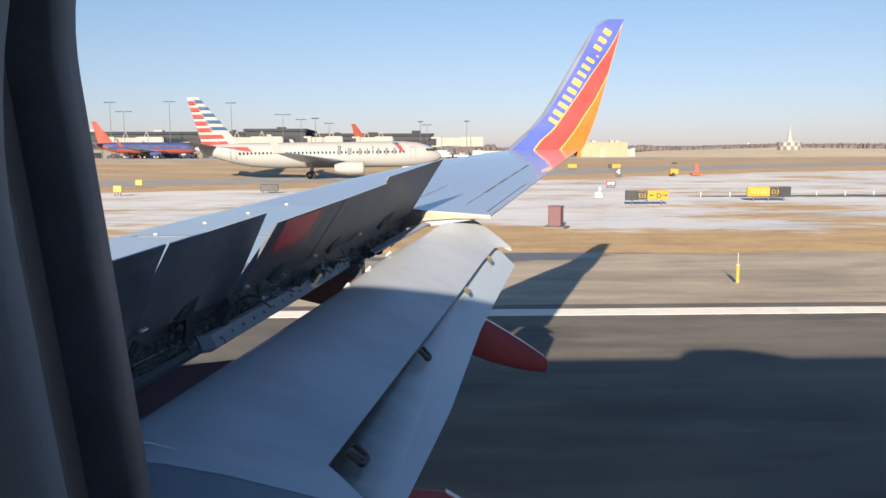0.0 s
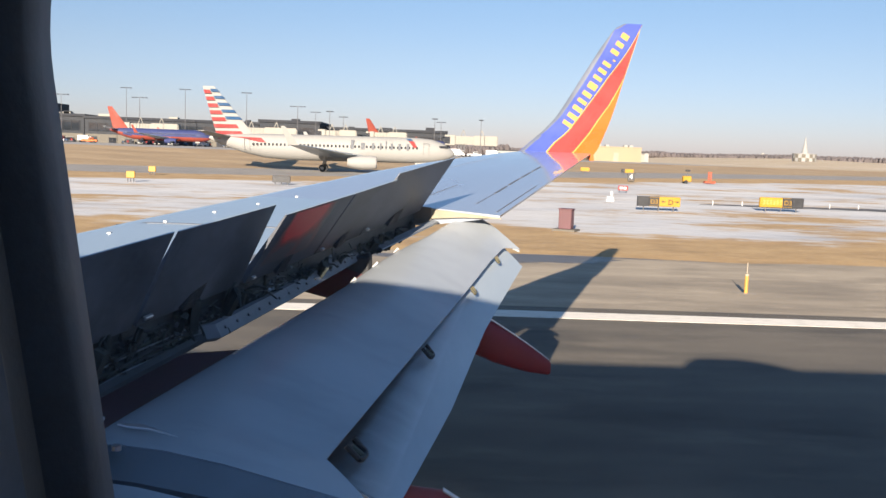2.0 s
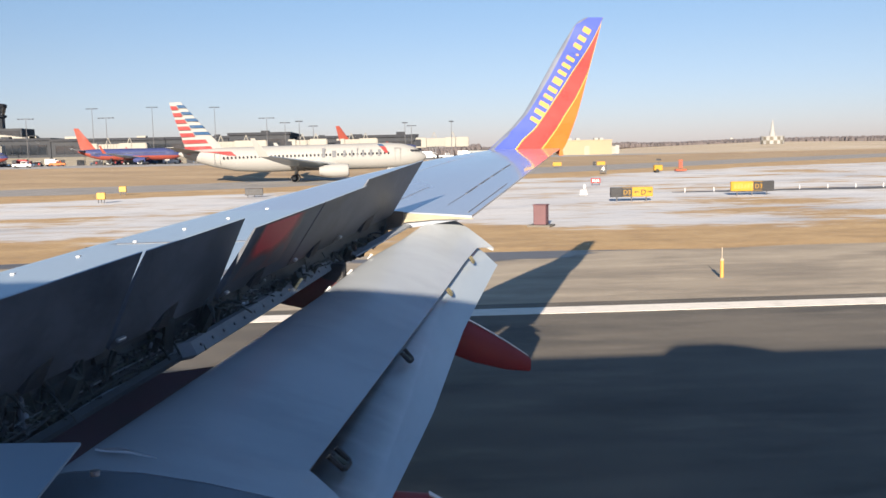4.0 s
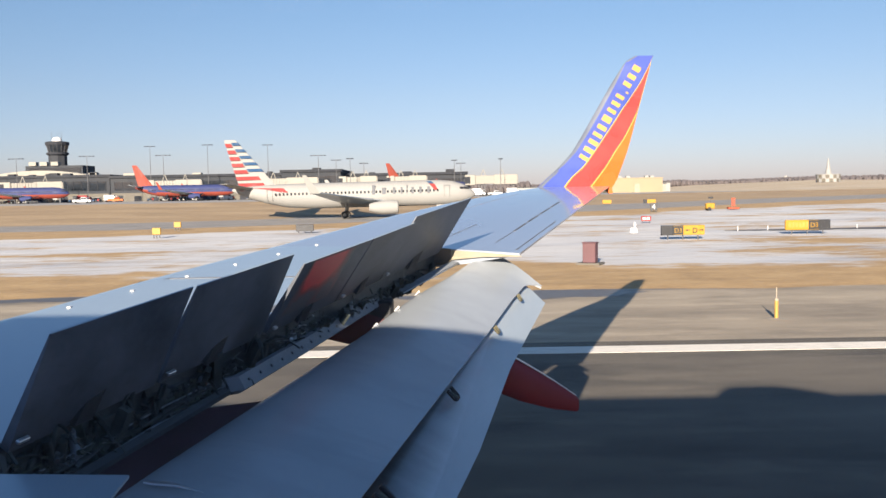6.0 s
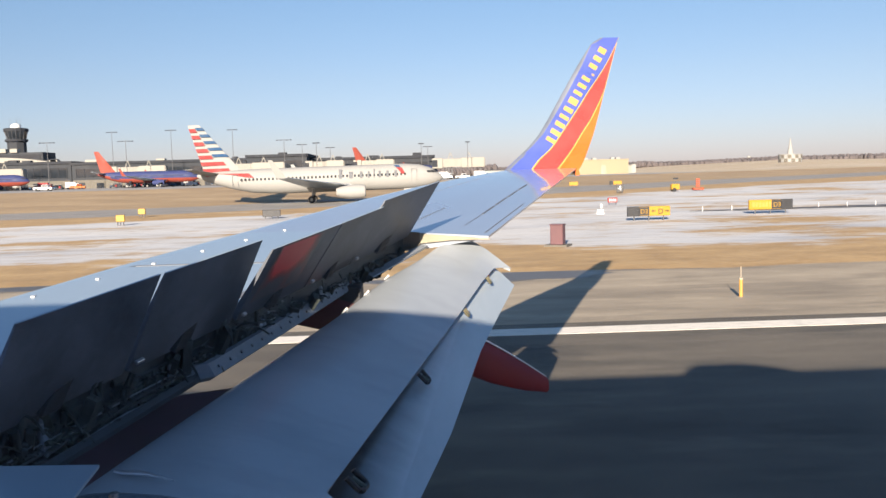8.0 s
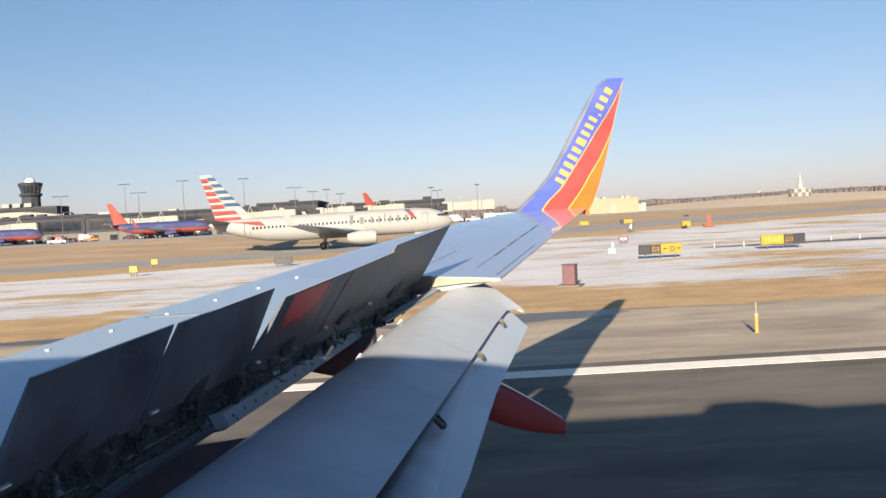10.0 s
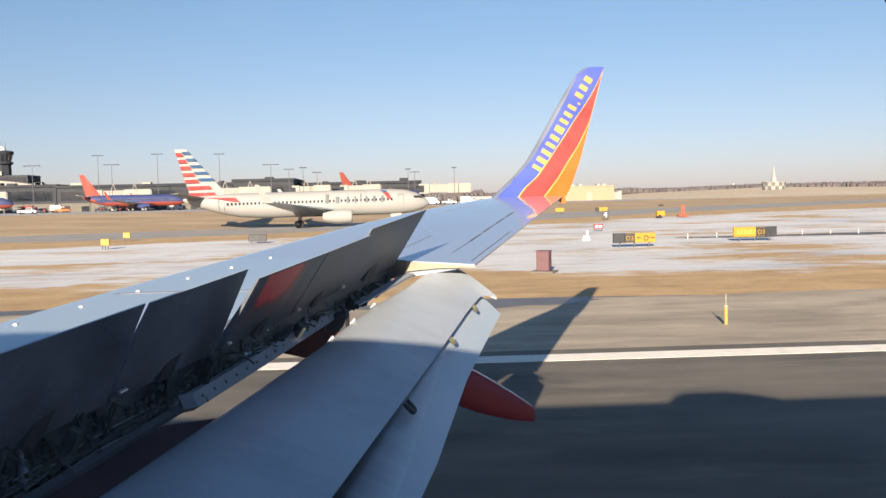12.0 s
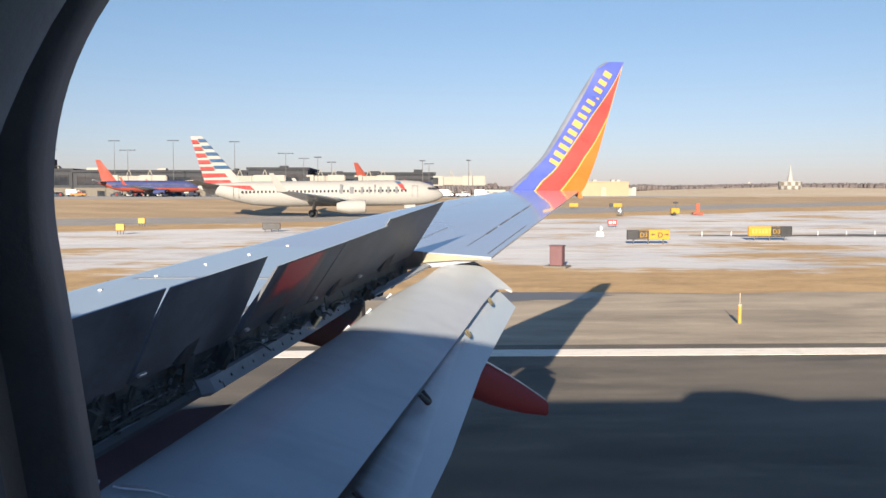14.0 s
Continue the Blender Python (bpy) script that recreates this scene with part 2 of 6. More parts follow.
LIVERY_ORANGE = paint("livery orange", (0.52, 0.115, 0.012), 0.3, 0.0, 0.06, 2)
LIVERY_YELLOW = paint("livery yellow", (0.50, 0.285, 0.065), 0.35, 0.0, 0.05, 2)
FLAP_END = paint("flap end darkened for shade", (0.125, 0.143, 0.163), 0.5, 0.0, 0.22, 2.2, (1, 0.5, 1), coat=0.5, coat_rough=0.3)
SKIN_EDGE = paint("dark skin edge", (0.048, 0.054, 0.060), 0.6, 0.05, 0.35, 4)
BAY_UNITS = paint("dark bay units", (0.056, 0.066, 0.060), 0.6, 0.1, 0.6, 9)
END_WEB = paint("shaded rib brown", (0.13, 0.105, 0.075), 0.6, 0.0, 0.25, 6)
SEAL = paint("sealant and primer yellow", (0.29, 0.25, 0.165), 0.55, 0.0, 0.2, 5)
WHITE = paint("white paint", (0.58, 0.58, 0.57), 0.35, 0.0, 0.05, 0.6)
CABIN = paint("grey cabin plastic", (0.25, 0.32, 0.42), 0.55, 0.0, 0.05, 20, relief=0.1)
DARK_TRIM = paint("dark window reveal", (0.085, 0.108, 0.145), 0.55, 0.0, 0.2, 20)
SEAL_RING = paint("grey rubber seal", (0.10, 0.10, 0.105), 0.6, 0.0, 0.15, 30)
PANE = pane_glass()
RUNWAY = asphalt("runway asphalt", (0.044, 0.038, 0.031), (0.170, 0.142, 0.104), (0.057, 0.049, 0.039))
SHOULDER = asphalt("shoulder asphalt", (0.165, 0.132, 0.094), (0.44, 0.358, 0.25), (0.24, 0.197, 0.142), wet_from=31.9)
TAXIWAY = asphalt("taxiway paving", (0.18, 0.165, 0.145), (0.32, 0.29, 0.25), (0.22, 0.20, 0.175))
APRON = asphalt("apron concrete", (0.24, 0.225, 0.20), (0.36, 0.335, 0.30), (0.27, 0.25, 0.225))
VERGE = verge_material()
BANK = ground_patches("dry grass bank", (0.20, 0.13, 0.065), (0.35, 0.24, 0.125), (0.50, 0.36, 0.20), 0.12)
FAR_GROUND = ground_patches("far dry fields", (0.34, 0.25, 0.145), (0.50, 0.385, 0.24), (0.60, 0.52, 0.41), 0.01)
LINE = worn_line()


# ---- mesh helpers ----
def mesh_object(name, verts, faces, material, parent=None, label="", smooth=False, mats=None, face_mats=None):
    me = bpy.data.meshes.new(name)
    me.from_pydata([tuple(map(float, v)) for v in verts], [], faces)
    for mm in (mats or [material]):
        me.materials.append(mm)
    if face_mats is not None:
        me.polygons.foreach_set("material_index", np.array(face_mats, dtype=np.int32))
    if smooth:
        me.polygons.foreach_set("use_smooth", np.ones(len(me.polygons), dtype=bool))
    me.validate()
    me.update()
    ob = new(name, me)
    if parent:
        ob.parent = parent
    if label:
        tagged(ob, label)
    return ob


def part(name, bm, material, parent, label="", smooth=False):
    me = bpy.data.meshes.new(name)
    bm.to_mesh(me)
    bm.free()
    me.materials.append(material)
    if smooth:
        me.polygons.foreach_set("use_smooth", np.ones(len(me.polygons), dtype=bool))
    ob = new(name, me)
    if parent:
        ob.parent = parent
    if label:
        tagged(ob, label)
    return ob


def thing(name, label, category, m=None, group="", kind=""):
    e = new(name)
    if m is not None:
        e.matrix_world = m
    return tagged(e, label, category, group, kind)


def loft(name, rings, material, parent=None, label="", closed=True, caps=True, smooth=True):
    """Skin through rings of equal count."""
    n = len(rings[0])
    verts = [p for r in rings for p in r]
    faces = []
    for i in range(len(rings) - 1):
        for j in range(n if closed else n - 1):
            k = (j + 1) % n
            faces.append((i * n + j, i * n + k, (i + 1) * n + k, (i + 1) * n + j))
    if caps and closed:
        faces.append(tuple(range(n))[::-1])
        faces.append(tuple((len(rings) - 1) * n + j for j in range(n)))
    ob = mesh_object(name, verts, faces, material, parent, label, False)
    bm = bmesh.new()
    bm.from_mesh(ob.data)
    bmesh.ops.recalc_face_normals(bm, faces=bm.faces)
    for e in bm.edges:
        e.smooth = e.calc_face_angle(0.0) < 0.7
    for f in bm.faces:
        f.smooth = smooth and len(f.verts) == 4
        if len(f.verts) != 4:
            for e in f.edges:
                e.smooth = False
    bm.to_mesh(ob.data)
    bm.free()
    return ob


def box_bm(bm, x0, x1, y0, y1, z0, z1, m=None, bevel=0.0):
    r = bmesh.ops.create_cube(bm, size=1)
    vs = r["verts"]
    for v in vs:
        v.co = Vector(((x0 + x1) / 2 + v.co.x * (x1 - x0), (y0 + y1) / 2 + v.co.y * (y1 - y0), (z0 + z1) / 2 + v.co.z * (z1 - z0)))
    if bevel:
        es = list({e for v in vs for e in v.link_edges})
        q = bmesh.ops.bevel(bm, geom=es, offset=bevel, segments=1, affect="EDGES")
        vs = list({v for f in q["faces"] for v in f.verts} | {v for v in vs if v.is_valid})
    if m is not None:
        bmesh.ops.transform(bm, matrix=m, verts=vs)
    return vs


def box(name, x0, x1, y0, y1, z0, z1, material, parent=None, label="", bevel=0.0, m=None):
    bm = bmesh.new()
    box_bm(bm, x0, x1, y0, y1, z0, z1, m, bevel)
    return part(name, bm, material, parent, label)


def rod_bm(bm, a, b, r0, r1=None, seg=8):
    a, b = Vector(a), Vector(b)
    d = b - a
    m = Matrix.Translation((a + b) / 2) @ d.to_track_quat("Z", "Y").to_matrix().to_4x4()
    bmesh.ops.create_cone(bm, cap_ends=True, segments=seg, radius1=r0, radius2=r0 if r1 is None else r1, depth=d.length, matrix=m)


def rod(name, a, b, r0, material, parent=None, r1=None, seg=8, label=""):
    bm = bmesh.new()
    rod_bm(bm, a, b, r0, r1, seg)
    return part(name, bm, material, parent, label)


def plate(name, top, thick, material, parent=None, label=""):
    """A quad of four corners thickened along its own normal, away from the side that faces up."""
    p = [Vector(v) for v in top]
    n = (p[1] - p[0]).cross(p[2] - p[0]).normalized() * thick
    v = p + [q + n for q in p]
    k = len(p)
    faces = [tuple(range(k)), tuple(range(2 * k - 1, k - 1, -1))] + [(i, i + k, (i + 1) % k + k, (i + 1) % k) for i in range(k)]
    ob = mesh_object(name, v, faces, material, parent, label)
    bm = bmesh.new()
    bm.from_mesh(ob.data)
    bmesh.ops.recalc_face_normals(bm, faces=bm.faces)
    bm.to_mesh(ob.data)
    bm.free()
    return ob


# ---- ground ----
def along(table):
    xs, ys = zip(*table)
    return lambda x: float(np.interp(x, xs, ys))


TAXI_NEAR = along([(-1600, 90), (-60, 100), (-35, 100), (-14, 110), (30, 138), (71, 175), (257, 330), (1600, 1200)])
TAXI_FAR = along([(-1600, 115), (-60, 124), (-31, 135), (-16, 150), (55, 205), (257, 400), (1600, 1400)])
TAXI_Z = along([(-60, 0.15), (-14, 0.25), (30, 0.8), (71, 1.0), (257, 1.2), (1600, 1.5)])
SNOW_END = along([(-1600, 70), (-60, 80), (-35, 82), (-20, 90), (25, 120), (67, 148), (123, 180), (300, 260), (1600, 900)])


def shoulder_end(x):
    return 34.3 + 1.3 * noise.noise((x * 0.13, 3.1, 0)) + 0.5 * noise.noise((x * 0.6, 7.7, 0))


def hill(x):
    """The low rise beyond the taxiways."""
    return 8.0 * min(1, max(0, (x - 190) / 160)) ** 1.4 * (1 + 0.15 * noise.noise((x * 0.01, 0, 2)))


def build_ground():
    xs = sorted(set([round(-66 + 3 * i, 2) for i in range(53)] + [-1600, -1100, -800, -600, -450, -350, -270, -210, -165, -130, -105, -85,
                                                                  105, 125, 150, 185, 230, 290, 370, 480, 650, 850, 1150, 1600]))
    verts, snow, faces, fm = [], [], [], []
    grid = []
    for x in xs:
        e, tn, tf, tz, sn = shoulder_end(x), TAXI_NEAR(x), TAXI_FAR(x), TAXI_Z(x), SNOW_END(x)
        rows = [(-1600, 0, 0), (-60, 0, 0.3), (-35, 0, 0), (-24, 0, 0), (22.75, 0, 0), (e, 0, 0.0), (e + 1.5, 0.03, 0.05), (41, 0, 0.22), (47, 0, 0.62), (53, 0, 0.80),
                (58, 0, 0.78), (66, 0, 0.80)]
        for f in (0.3, 0.6, 0.85):
            rows.append((66 + (sn - 66) * f, tz * 0.8 * f, 0.80))
        rows += [(sn, tz * 0.8, 0.62), (sn + 3.5, tz * 0.85, 0.0), (tn, tz, 0.02), (tf, tz, 0), (tf + 55, 2.2, 0), (tf + 62, 2.7, 0), (tf + 380, 2.9 + hill(x), 0), (max(2200, tf + 600), 3.0 + hill(x) * 0.6, 0), (4800, 3.0, 0)]
        col = []
        for y, z, s in rows:
            col.append(len(verts))
            verts.append((x, y, z))
            snow.append(s)
        grid.append(col)
    kinds = [0, 0, 2, 1, 2] + [0] * 12 + [3, 4, 4, 5, 6, 6]
    for a, b in zip(grid, grid[1:]):
        for j in range(len(a) - 1):
            faces.append((a[j], b[j], b[j + 1], a[j + 1]))
            fm.append(6 if kinds[j] == 5 and verts[a[j]][0] > 118 else kinds[j])
    ob = mesh_object("ground", verts, faces, None, mats=[VERGE, RUNWAY, SHOULDER, TAXIWAY, BANK, APRON, FAR_GROUND], face_mats=fm)
    at = ob.data.attributes.new("snow", "FLOAT", "POINT")
    at.data.foreach_set("value", np.array(snow, dtype=np.float32))
    tagged(ob, "runway, shoulder, snowy dry grass, taxiway and apron in one sheet", "ground", kind="structure")
    line = box("runway_edge_line", -900, 900, 21.25, 22.1, -0.05, 0.006, LINE)
    tagged(line, "worn white painted runway edge line", "road marking", kind="structure")


build_ground()

# ---- the airliner that carries the camera ----
plane = thing("airliner", "grey-winged airliner with blue, red and orange winglet, spoilers raised", "airplane")


def zp(y):
    return 2.15 + 0.108 * (y - 1.88)


CREST = along([(1.9, 0.02), (5, 0.05), (8, 0.07), (9.2, 0.10), (10.6, 0.11), (12.7, 0.13), (14.2, 0.11), (16, 0.05), (17, 0.0)])


def x_crest(y):
    return 1.74 - 0.523 * (16.97 - y)


def x_tail(y):
    return 3.0 - 0.33 * (17.1 - y)


def z_top(x, y):
    """Height of the wing's upper skin."""
    c = x_tail(y) - x_crest(y)
    u = (x_tail(y) - x) / c
    if u > 1:
        w = (u - 1) * c / (0.085 * c + 0.05)
        return zp(y) + CREST(y) - 0.055 * c * (1 - math.sqrt(max(0, 1 - min(1, w) ** 2)))
    return zp(y) + CREST(y) * (1 - (1 - max(0, u)) ** 2)


def x_hinge(y):
    """Front edge of the spoilers."""
    return -1.17 + 0.40 * (y - 7.72)


def wing_ring(y, x_back, back_thick):
    c = x_tail(y) - x_crest(y)
    nose = x_crest(y) - 0.085 * c - 0.05
    full = x_tail(y) - nose
    top = [nose + full * f for f in (0, 0.002, 0.007, 0.015, 0.028, 0.045, 0.066, 0.09, 0.12, 0.17, 0.25, 0.36, 0.48, 0.58)]
    top += [nose + full * 0.58 + (x_back - nose - full * 0.58) * f for f in (0.35, 0.7, 1.0)]
    ring = [(x, y, z_top(x, y)) for x in top]
    t = 0.105 * c
    for f in (1.0, 0.75, 0.5, 0.25, 0.1, 0.03):
        x = nose + (x_back - nose) * f
        th = t * (1 - ((f - 0.35) / 0.72) ** 2) + (back_thick - t * 0.18) * max(0, (f - 0.6) / 0.4)
        zn = z_top(nose, y)
        low = z_top(x, y) - max(back_thick if f == 1 else 0.02, th)
        ring.append((x, y, low if f > 0.7 else min(low, zn - 0.01)))
    return ring


def build_wing():
    ys = [1.5, 2.5, 3.5, 4.3, 5.17]
    loft("inner_wing", [wing_ring(y, -1.34, 0.012) for y in ys], WING, plane)
    ys = [5.171, 5.6, 6, 6.5, 7, 7.5, 8, 8.5, 9, 9.5, 10, 10.45]
    loft("wing_box", [wing_ring(y, x_hinge(y), 0.22) for y in ys], WING, plane)
    ys = [10.451, 10.8, 11.3, 12, 12.7, 13.4, 14.1, 14.8, 15.4, 16, 16.4, 16.7, 16.95, 17.05]
    loft("outer_wing", [wing_ring(y, x_tail(y), 0.02) for y in ys], WINGTIP, plane)


build_wing()


def strip_on_wing(name, p, q, width, material, lift=0.004, label=""):
    """A narrow painted or inlaid band on the upper skin between two plan points."""
    (x0, y0), (x1, y1) = p, q
    d = Vector((x1 - x0, y1 - y0, 0)).normalized()
    s = Vector((-d.y, d.x, 0)) * width / 2
    n = max(2, int(math.hypot(x1 - x0, y1 - y0) / 0.25))
    verts, faces = [], []
    for i in range(n + 1):
        x, y = x0 + (x1 - x0) * i / n, y0 + (y1 - y0) * i / n
        for k in (-1, 1):
            xx, yy = x + s.x * k, y + s.y * k
            verts.append((xx, yy, z_top(xx, yy) + lift))
            verts.append((xx, yy, z_top(xx, yy) - 0.01))
    for i in range(n):
        a = i * 4
        faces += [(a, a + 4, a + 6, a + 2), (a + 1, a, a + 2, a + 3)[::-1] if i == 0 else (a, a + 1, a + 5, a + 4), (a + 2, a + 6, a + 7, a + 3)]
    return mesh_object(name, verts, faces, material, plane, label)


strip_on_wing("walkway_border", (-2.05, 6.25), (-0.80, 9.06), 0.075, WALK, label="dark grey painted walkway border")
strip_on_wing("walkway_border", (-2.6, 8.95), (-0.80, 9.06), 0.02, WALK)
for i in range(4):
    a, b = i / 4 + 0.02, (i + 1) / 4 - 0.02
    strip_on_wing("aileron_gap", (0.83 + 0.93 * a, 11.65 + 2.85 * a), (0.83 + 0.93 * b, 11.65 + 2.85 * b), 0.023, WALK, 0.003)
strip_on_wing("panel_joint", (0.59, 10.95), (0.83, 11.65), 0.008, WALK, 0.002)
strip_on_wing("tab_gap", (0.78, 10.6), (1.46, 12.66), 0.010, WALK, 0.003)
strip_on_wing("panel_joint", (-0.70, 9.2), (0.42, 12.0), 0.006, WALK, 0.002)
strip_on_wing("panel_joint", (-1.2, 9.6), (1.3, 15.6), 0.005, FLAP, 0.002)
for k in range(-3, 6):
    y = 8.07 + 0.495 * k
    x = -2.825 + 0.305 * k
    box("vortex_marker", x - 0.016, x + 0.016, y - 0.03, y + 0.03, z_top(x, y) - 0.01, z_top(x, y) + 0.006, WHITE, plane, "small white marker on the leading edge", 0.004)


def spoiler(y0, y1, chord, angle, skew0=0.0, skew1=0.0, name="spoiler"):
    """A panel hinged at its front edge and swung up."""
    a = radians(angle)
    ax, ay = 0.928, -0.371
    pts = []
    for y, skew in ((y0, skew0), (y1, skew1)):
        x = x_hinge(y) + 0.02
        z = z_top(x, y) - 0.005
        pts.append((Vector((x, y, z)), Vector((x + chord * math.cos(a) * ax + 0.4 * skew, y + chord * math.cos(a) * ay + skew, z + chord * math.sin(a) + 0.11 * skew))))
    (h0, t0), (h1, t1) = pts
    n = (h1 - h0).cross(t0 - h0).normalized()
    if n.z < 0:
        n = -n
    under = -n
    verts = []
    for h, t in ((h0, t0), (h1, t1)):
        verts += [h, t, t + under * 0.008, h + under * 0.055]
    faces = [(0, 1, 5, 4), (3, 7, 6, 2), (1, 2, 6, 5), (0, 4, 7, 3), (0, 3, 2, 1), (4, 5, 6, 7)]
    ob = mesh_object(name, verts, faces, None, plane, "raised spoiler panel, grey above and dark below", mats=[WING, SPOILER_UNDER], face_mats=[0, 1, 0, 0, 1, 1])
    # black wedge that imitates a bracket's shadow, and light-coloured end fitting on the underside
    for f in (0.36,):
        g = [h0.lerp(h1, f) + (t0 - h0) * 0.03, h0.lerp(h1, f + 0.13) + (t0 - h0) * 0.03, h0.lerp(h1, f + 0.20) + (t0 - h0) * 0.23, h0.lerp(h1, f + 0.08) + (t0 - h0) * 0.17]
        base = [p + under * 0.035 for p in g]
        top = [g[0] + under * 0.09, g[1] + under * 0.09, g[2] + under * 0.045, g[3] + under * 0.05]
        v = base + top
        mesh_object("shadow_wedge", v, [(0, 3, 2, 1), (4, 5, 6, 7), (0, 1, 5, 4), (1, 2, 6, 5), (2, 3, 7, 6), (3, 0, 4, 7)], TYRE_BLACK, ob)
    c = h0 + (t0 - h0) * 0.12 + under * 0.075
    m = Matrix(((h1 - h0).normalized(), (t0 - h0).normalized(), n)).transposed().to_4x4()
    m.translation = c
    box("end_fitting", 0.0, 0.07 if y0 < 7 else 0.04, -0.01, 0.012, -0.012, 0.012, METAL, ob, "bright metal fitting", 0.004, m)
    return ob


SPOILERS = [spoiler(5.47, 6.40, 0.645, 58), spoiler(6.44, 7.40, 0.64, 58, 0, -0.02), spoiler(7.47, 8.36, 0.62, 50, -0.06, 0), spoiler(8.38, 9.12, 0.62, 50), spoiler(9.14, 10.42, 0.665, 52.5)]



def painted_reflection():
    """Red reflection painted as colour over the dark panel; the vertex value 'cover' says how strong it is."""
    m, nt, b = shader("red reflection paint")
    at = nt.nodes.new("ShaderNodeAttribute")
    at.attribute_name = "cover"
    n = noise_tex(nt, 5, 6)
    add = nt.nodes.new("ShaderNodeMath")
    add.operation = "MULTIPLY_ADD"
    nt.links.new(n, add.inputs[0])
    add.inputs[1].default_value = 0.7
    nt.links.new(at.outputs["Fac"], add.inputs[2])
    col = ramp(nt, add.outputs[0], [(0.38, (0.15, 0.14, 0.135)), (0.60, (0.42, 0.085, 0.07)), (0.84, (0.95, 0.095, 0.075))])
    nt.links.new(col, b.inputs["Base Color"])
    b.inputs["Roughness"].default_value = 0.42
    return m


def on_spoiler(y, f, chord, angle, off):
    """A point on the underside of a raised panel: span y, share f of its chord."""
    a = radians(angle)
    x = x_hinge(y) + 0.02
    p = Vector((x + chord * f * math.cos(a) * 0.928, y - chord * f * math.cos(a) * 0.371, z_top(x, y) - 0.005 + chord * f * math.sin(a)))
    u = Vector((0.37, 0.92, 0.12)).cross(Vector((math.cos(a) * 0.928, -math.cos(a) * 0.371, math.sin(a)))).normalized()
    if u.z > 0:
        u = -u
    return p + u * (0.008 + 0.047 * (1 - f) + off)


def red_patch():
    """Red reflection painted at the inboard end of the third panel, fading towards its rim."""
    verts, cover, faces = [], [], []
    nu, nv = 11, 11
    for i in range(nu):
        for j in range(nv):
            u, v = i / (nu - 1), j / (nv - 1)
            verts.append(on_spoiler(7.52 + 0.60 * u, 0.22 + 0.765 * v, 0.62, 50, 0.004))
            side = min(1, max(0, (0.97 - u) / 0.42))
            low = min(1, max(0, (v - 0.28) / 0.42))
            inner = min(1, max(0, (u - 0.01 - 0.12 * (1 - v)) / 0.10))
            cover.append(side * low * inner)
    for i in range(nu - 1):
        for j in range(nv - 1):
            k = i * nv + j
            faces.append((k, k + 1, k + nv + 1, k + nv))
    ob = mesh_object("red_patch", verts, faces, painted_reflection(), SPOILERS[2], "red reflection painted on the dark underside", True)
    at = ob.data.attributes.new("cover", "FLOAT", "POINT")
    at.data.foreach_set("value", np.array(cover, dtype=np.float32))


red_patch()


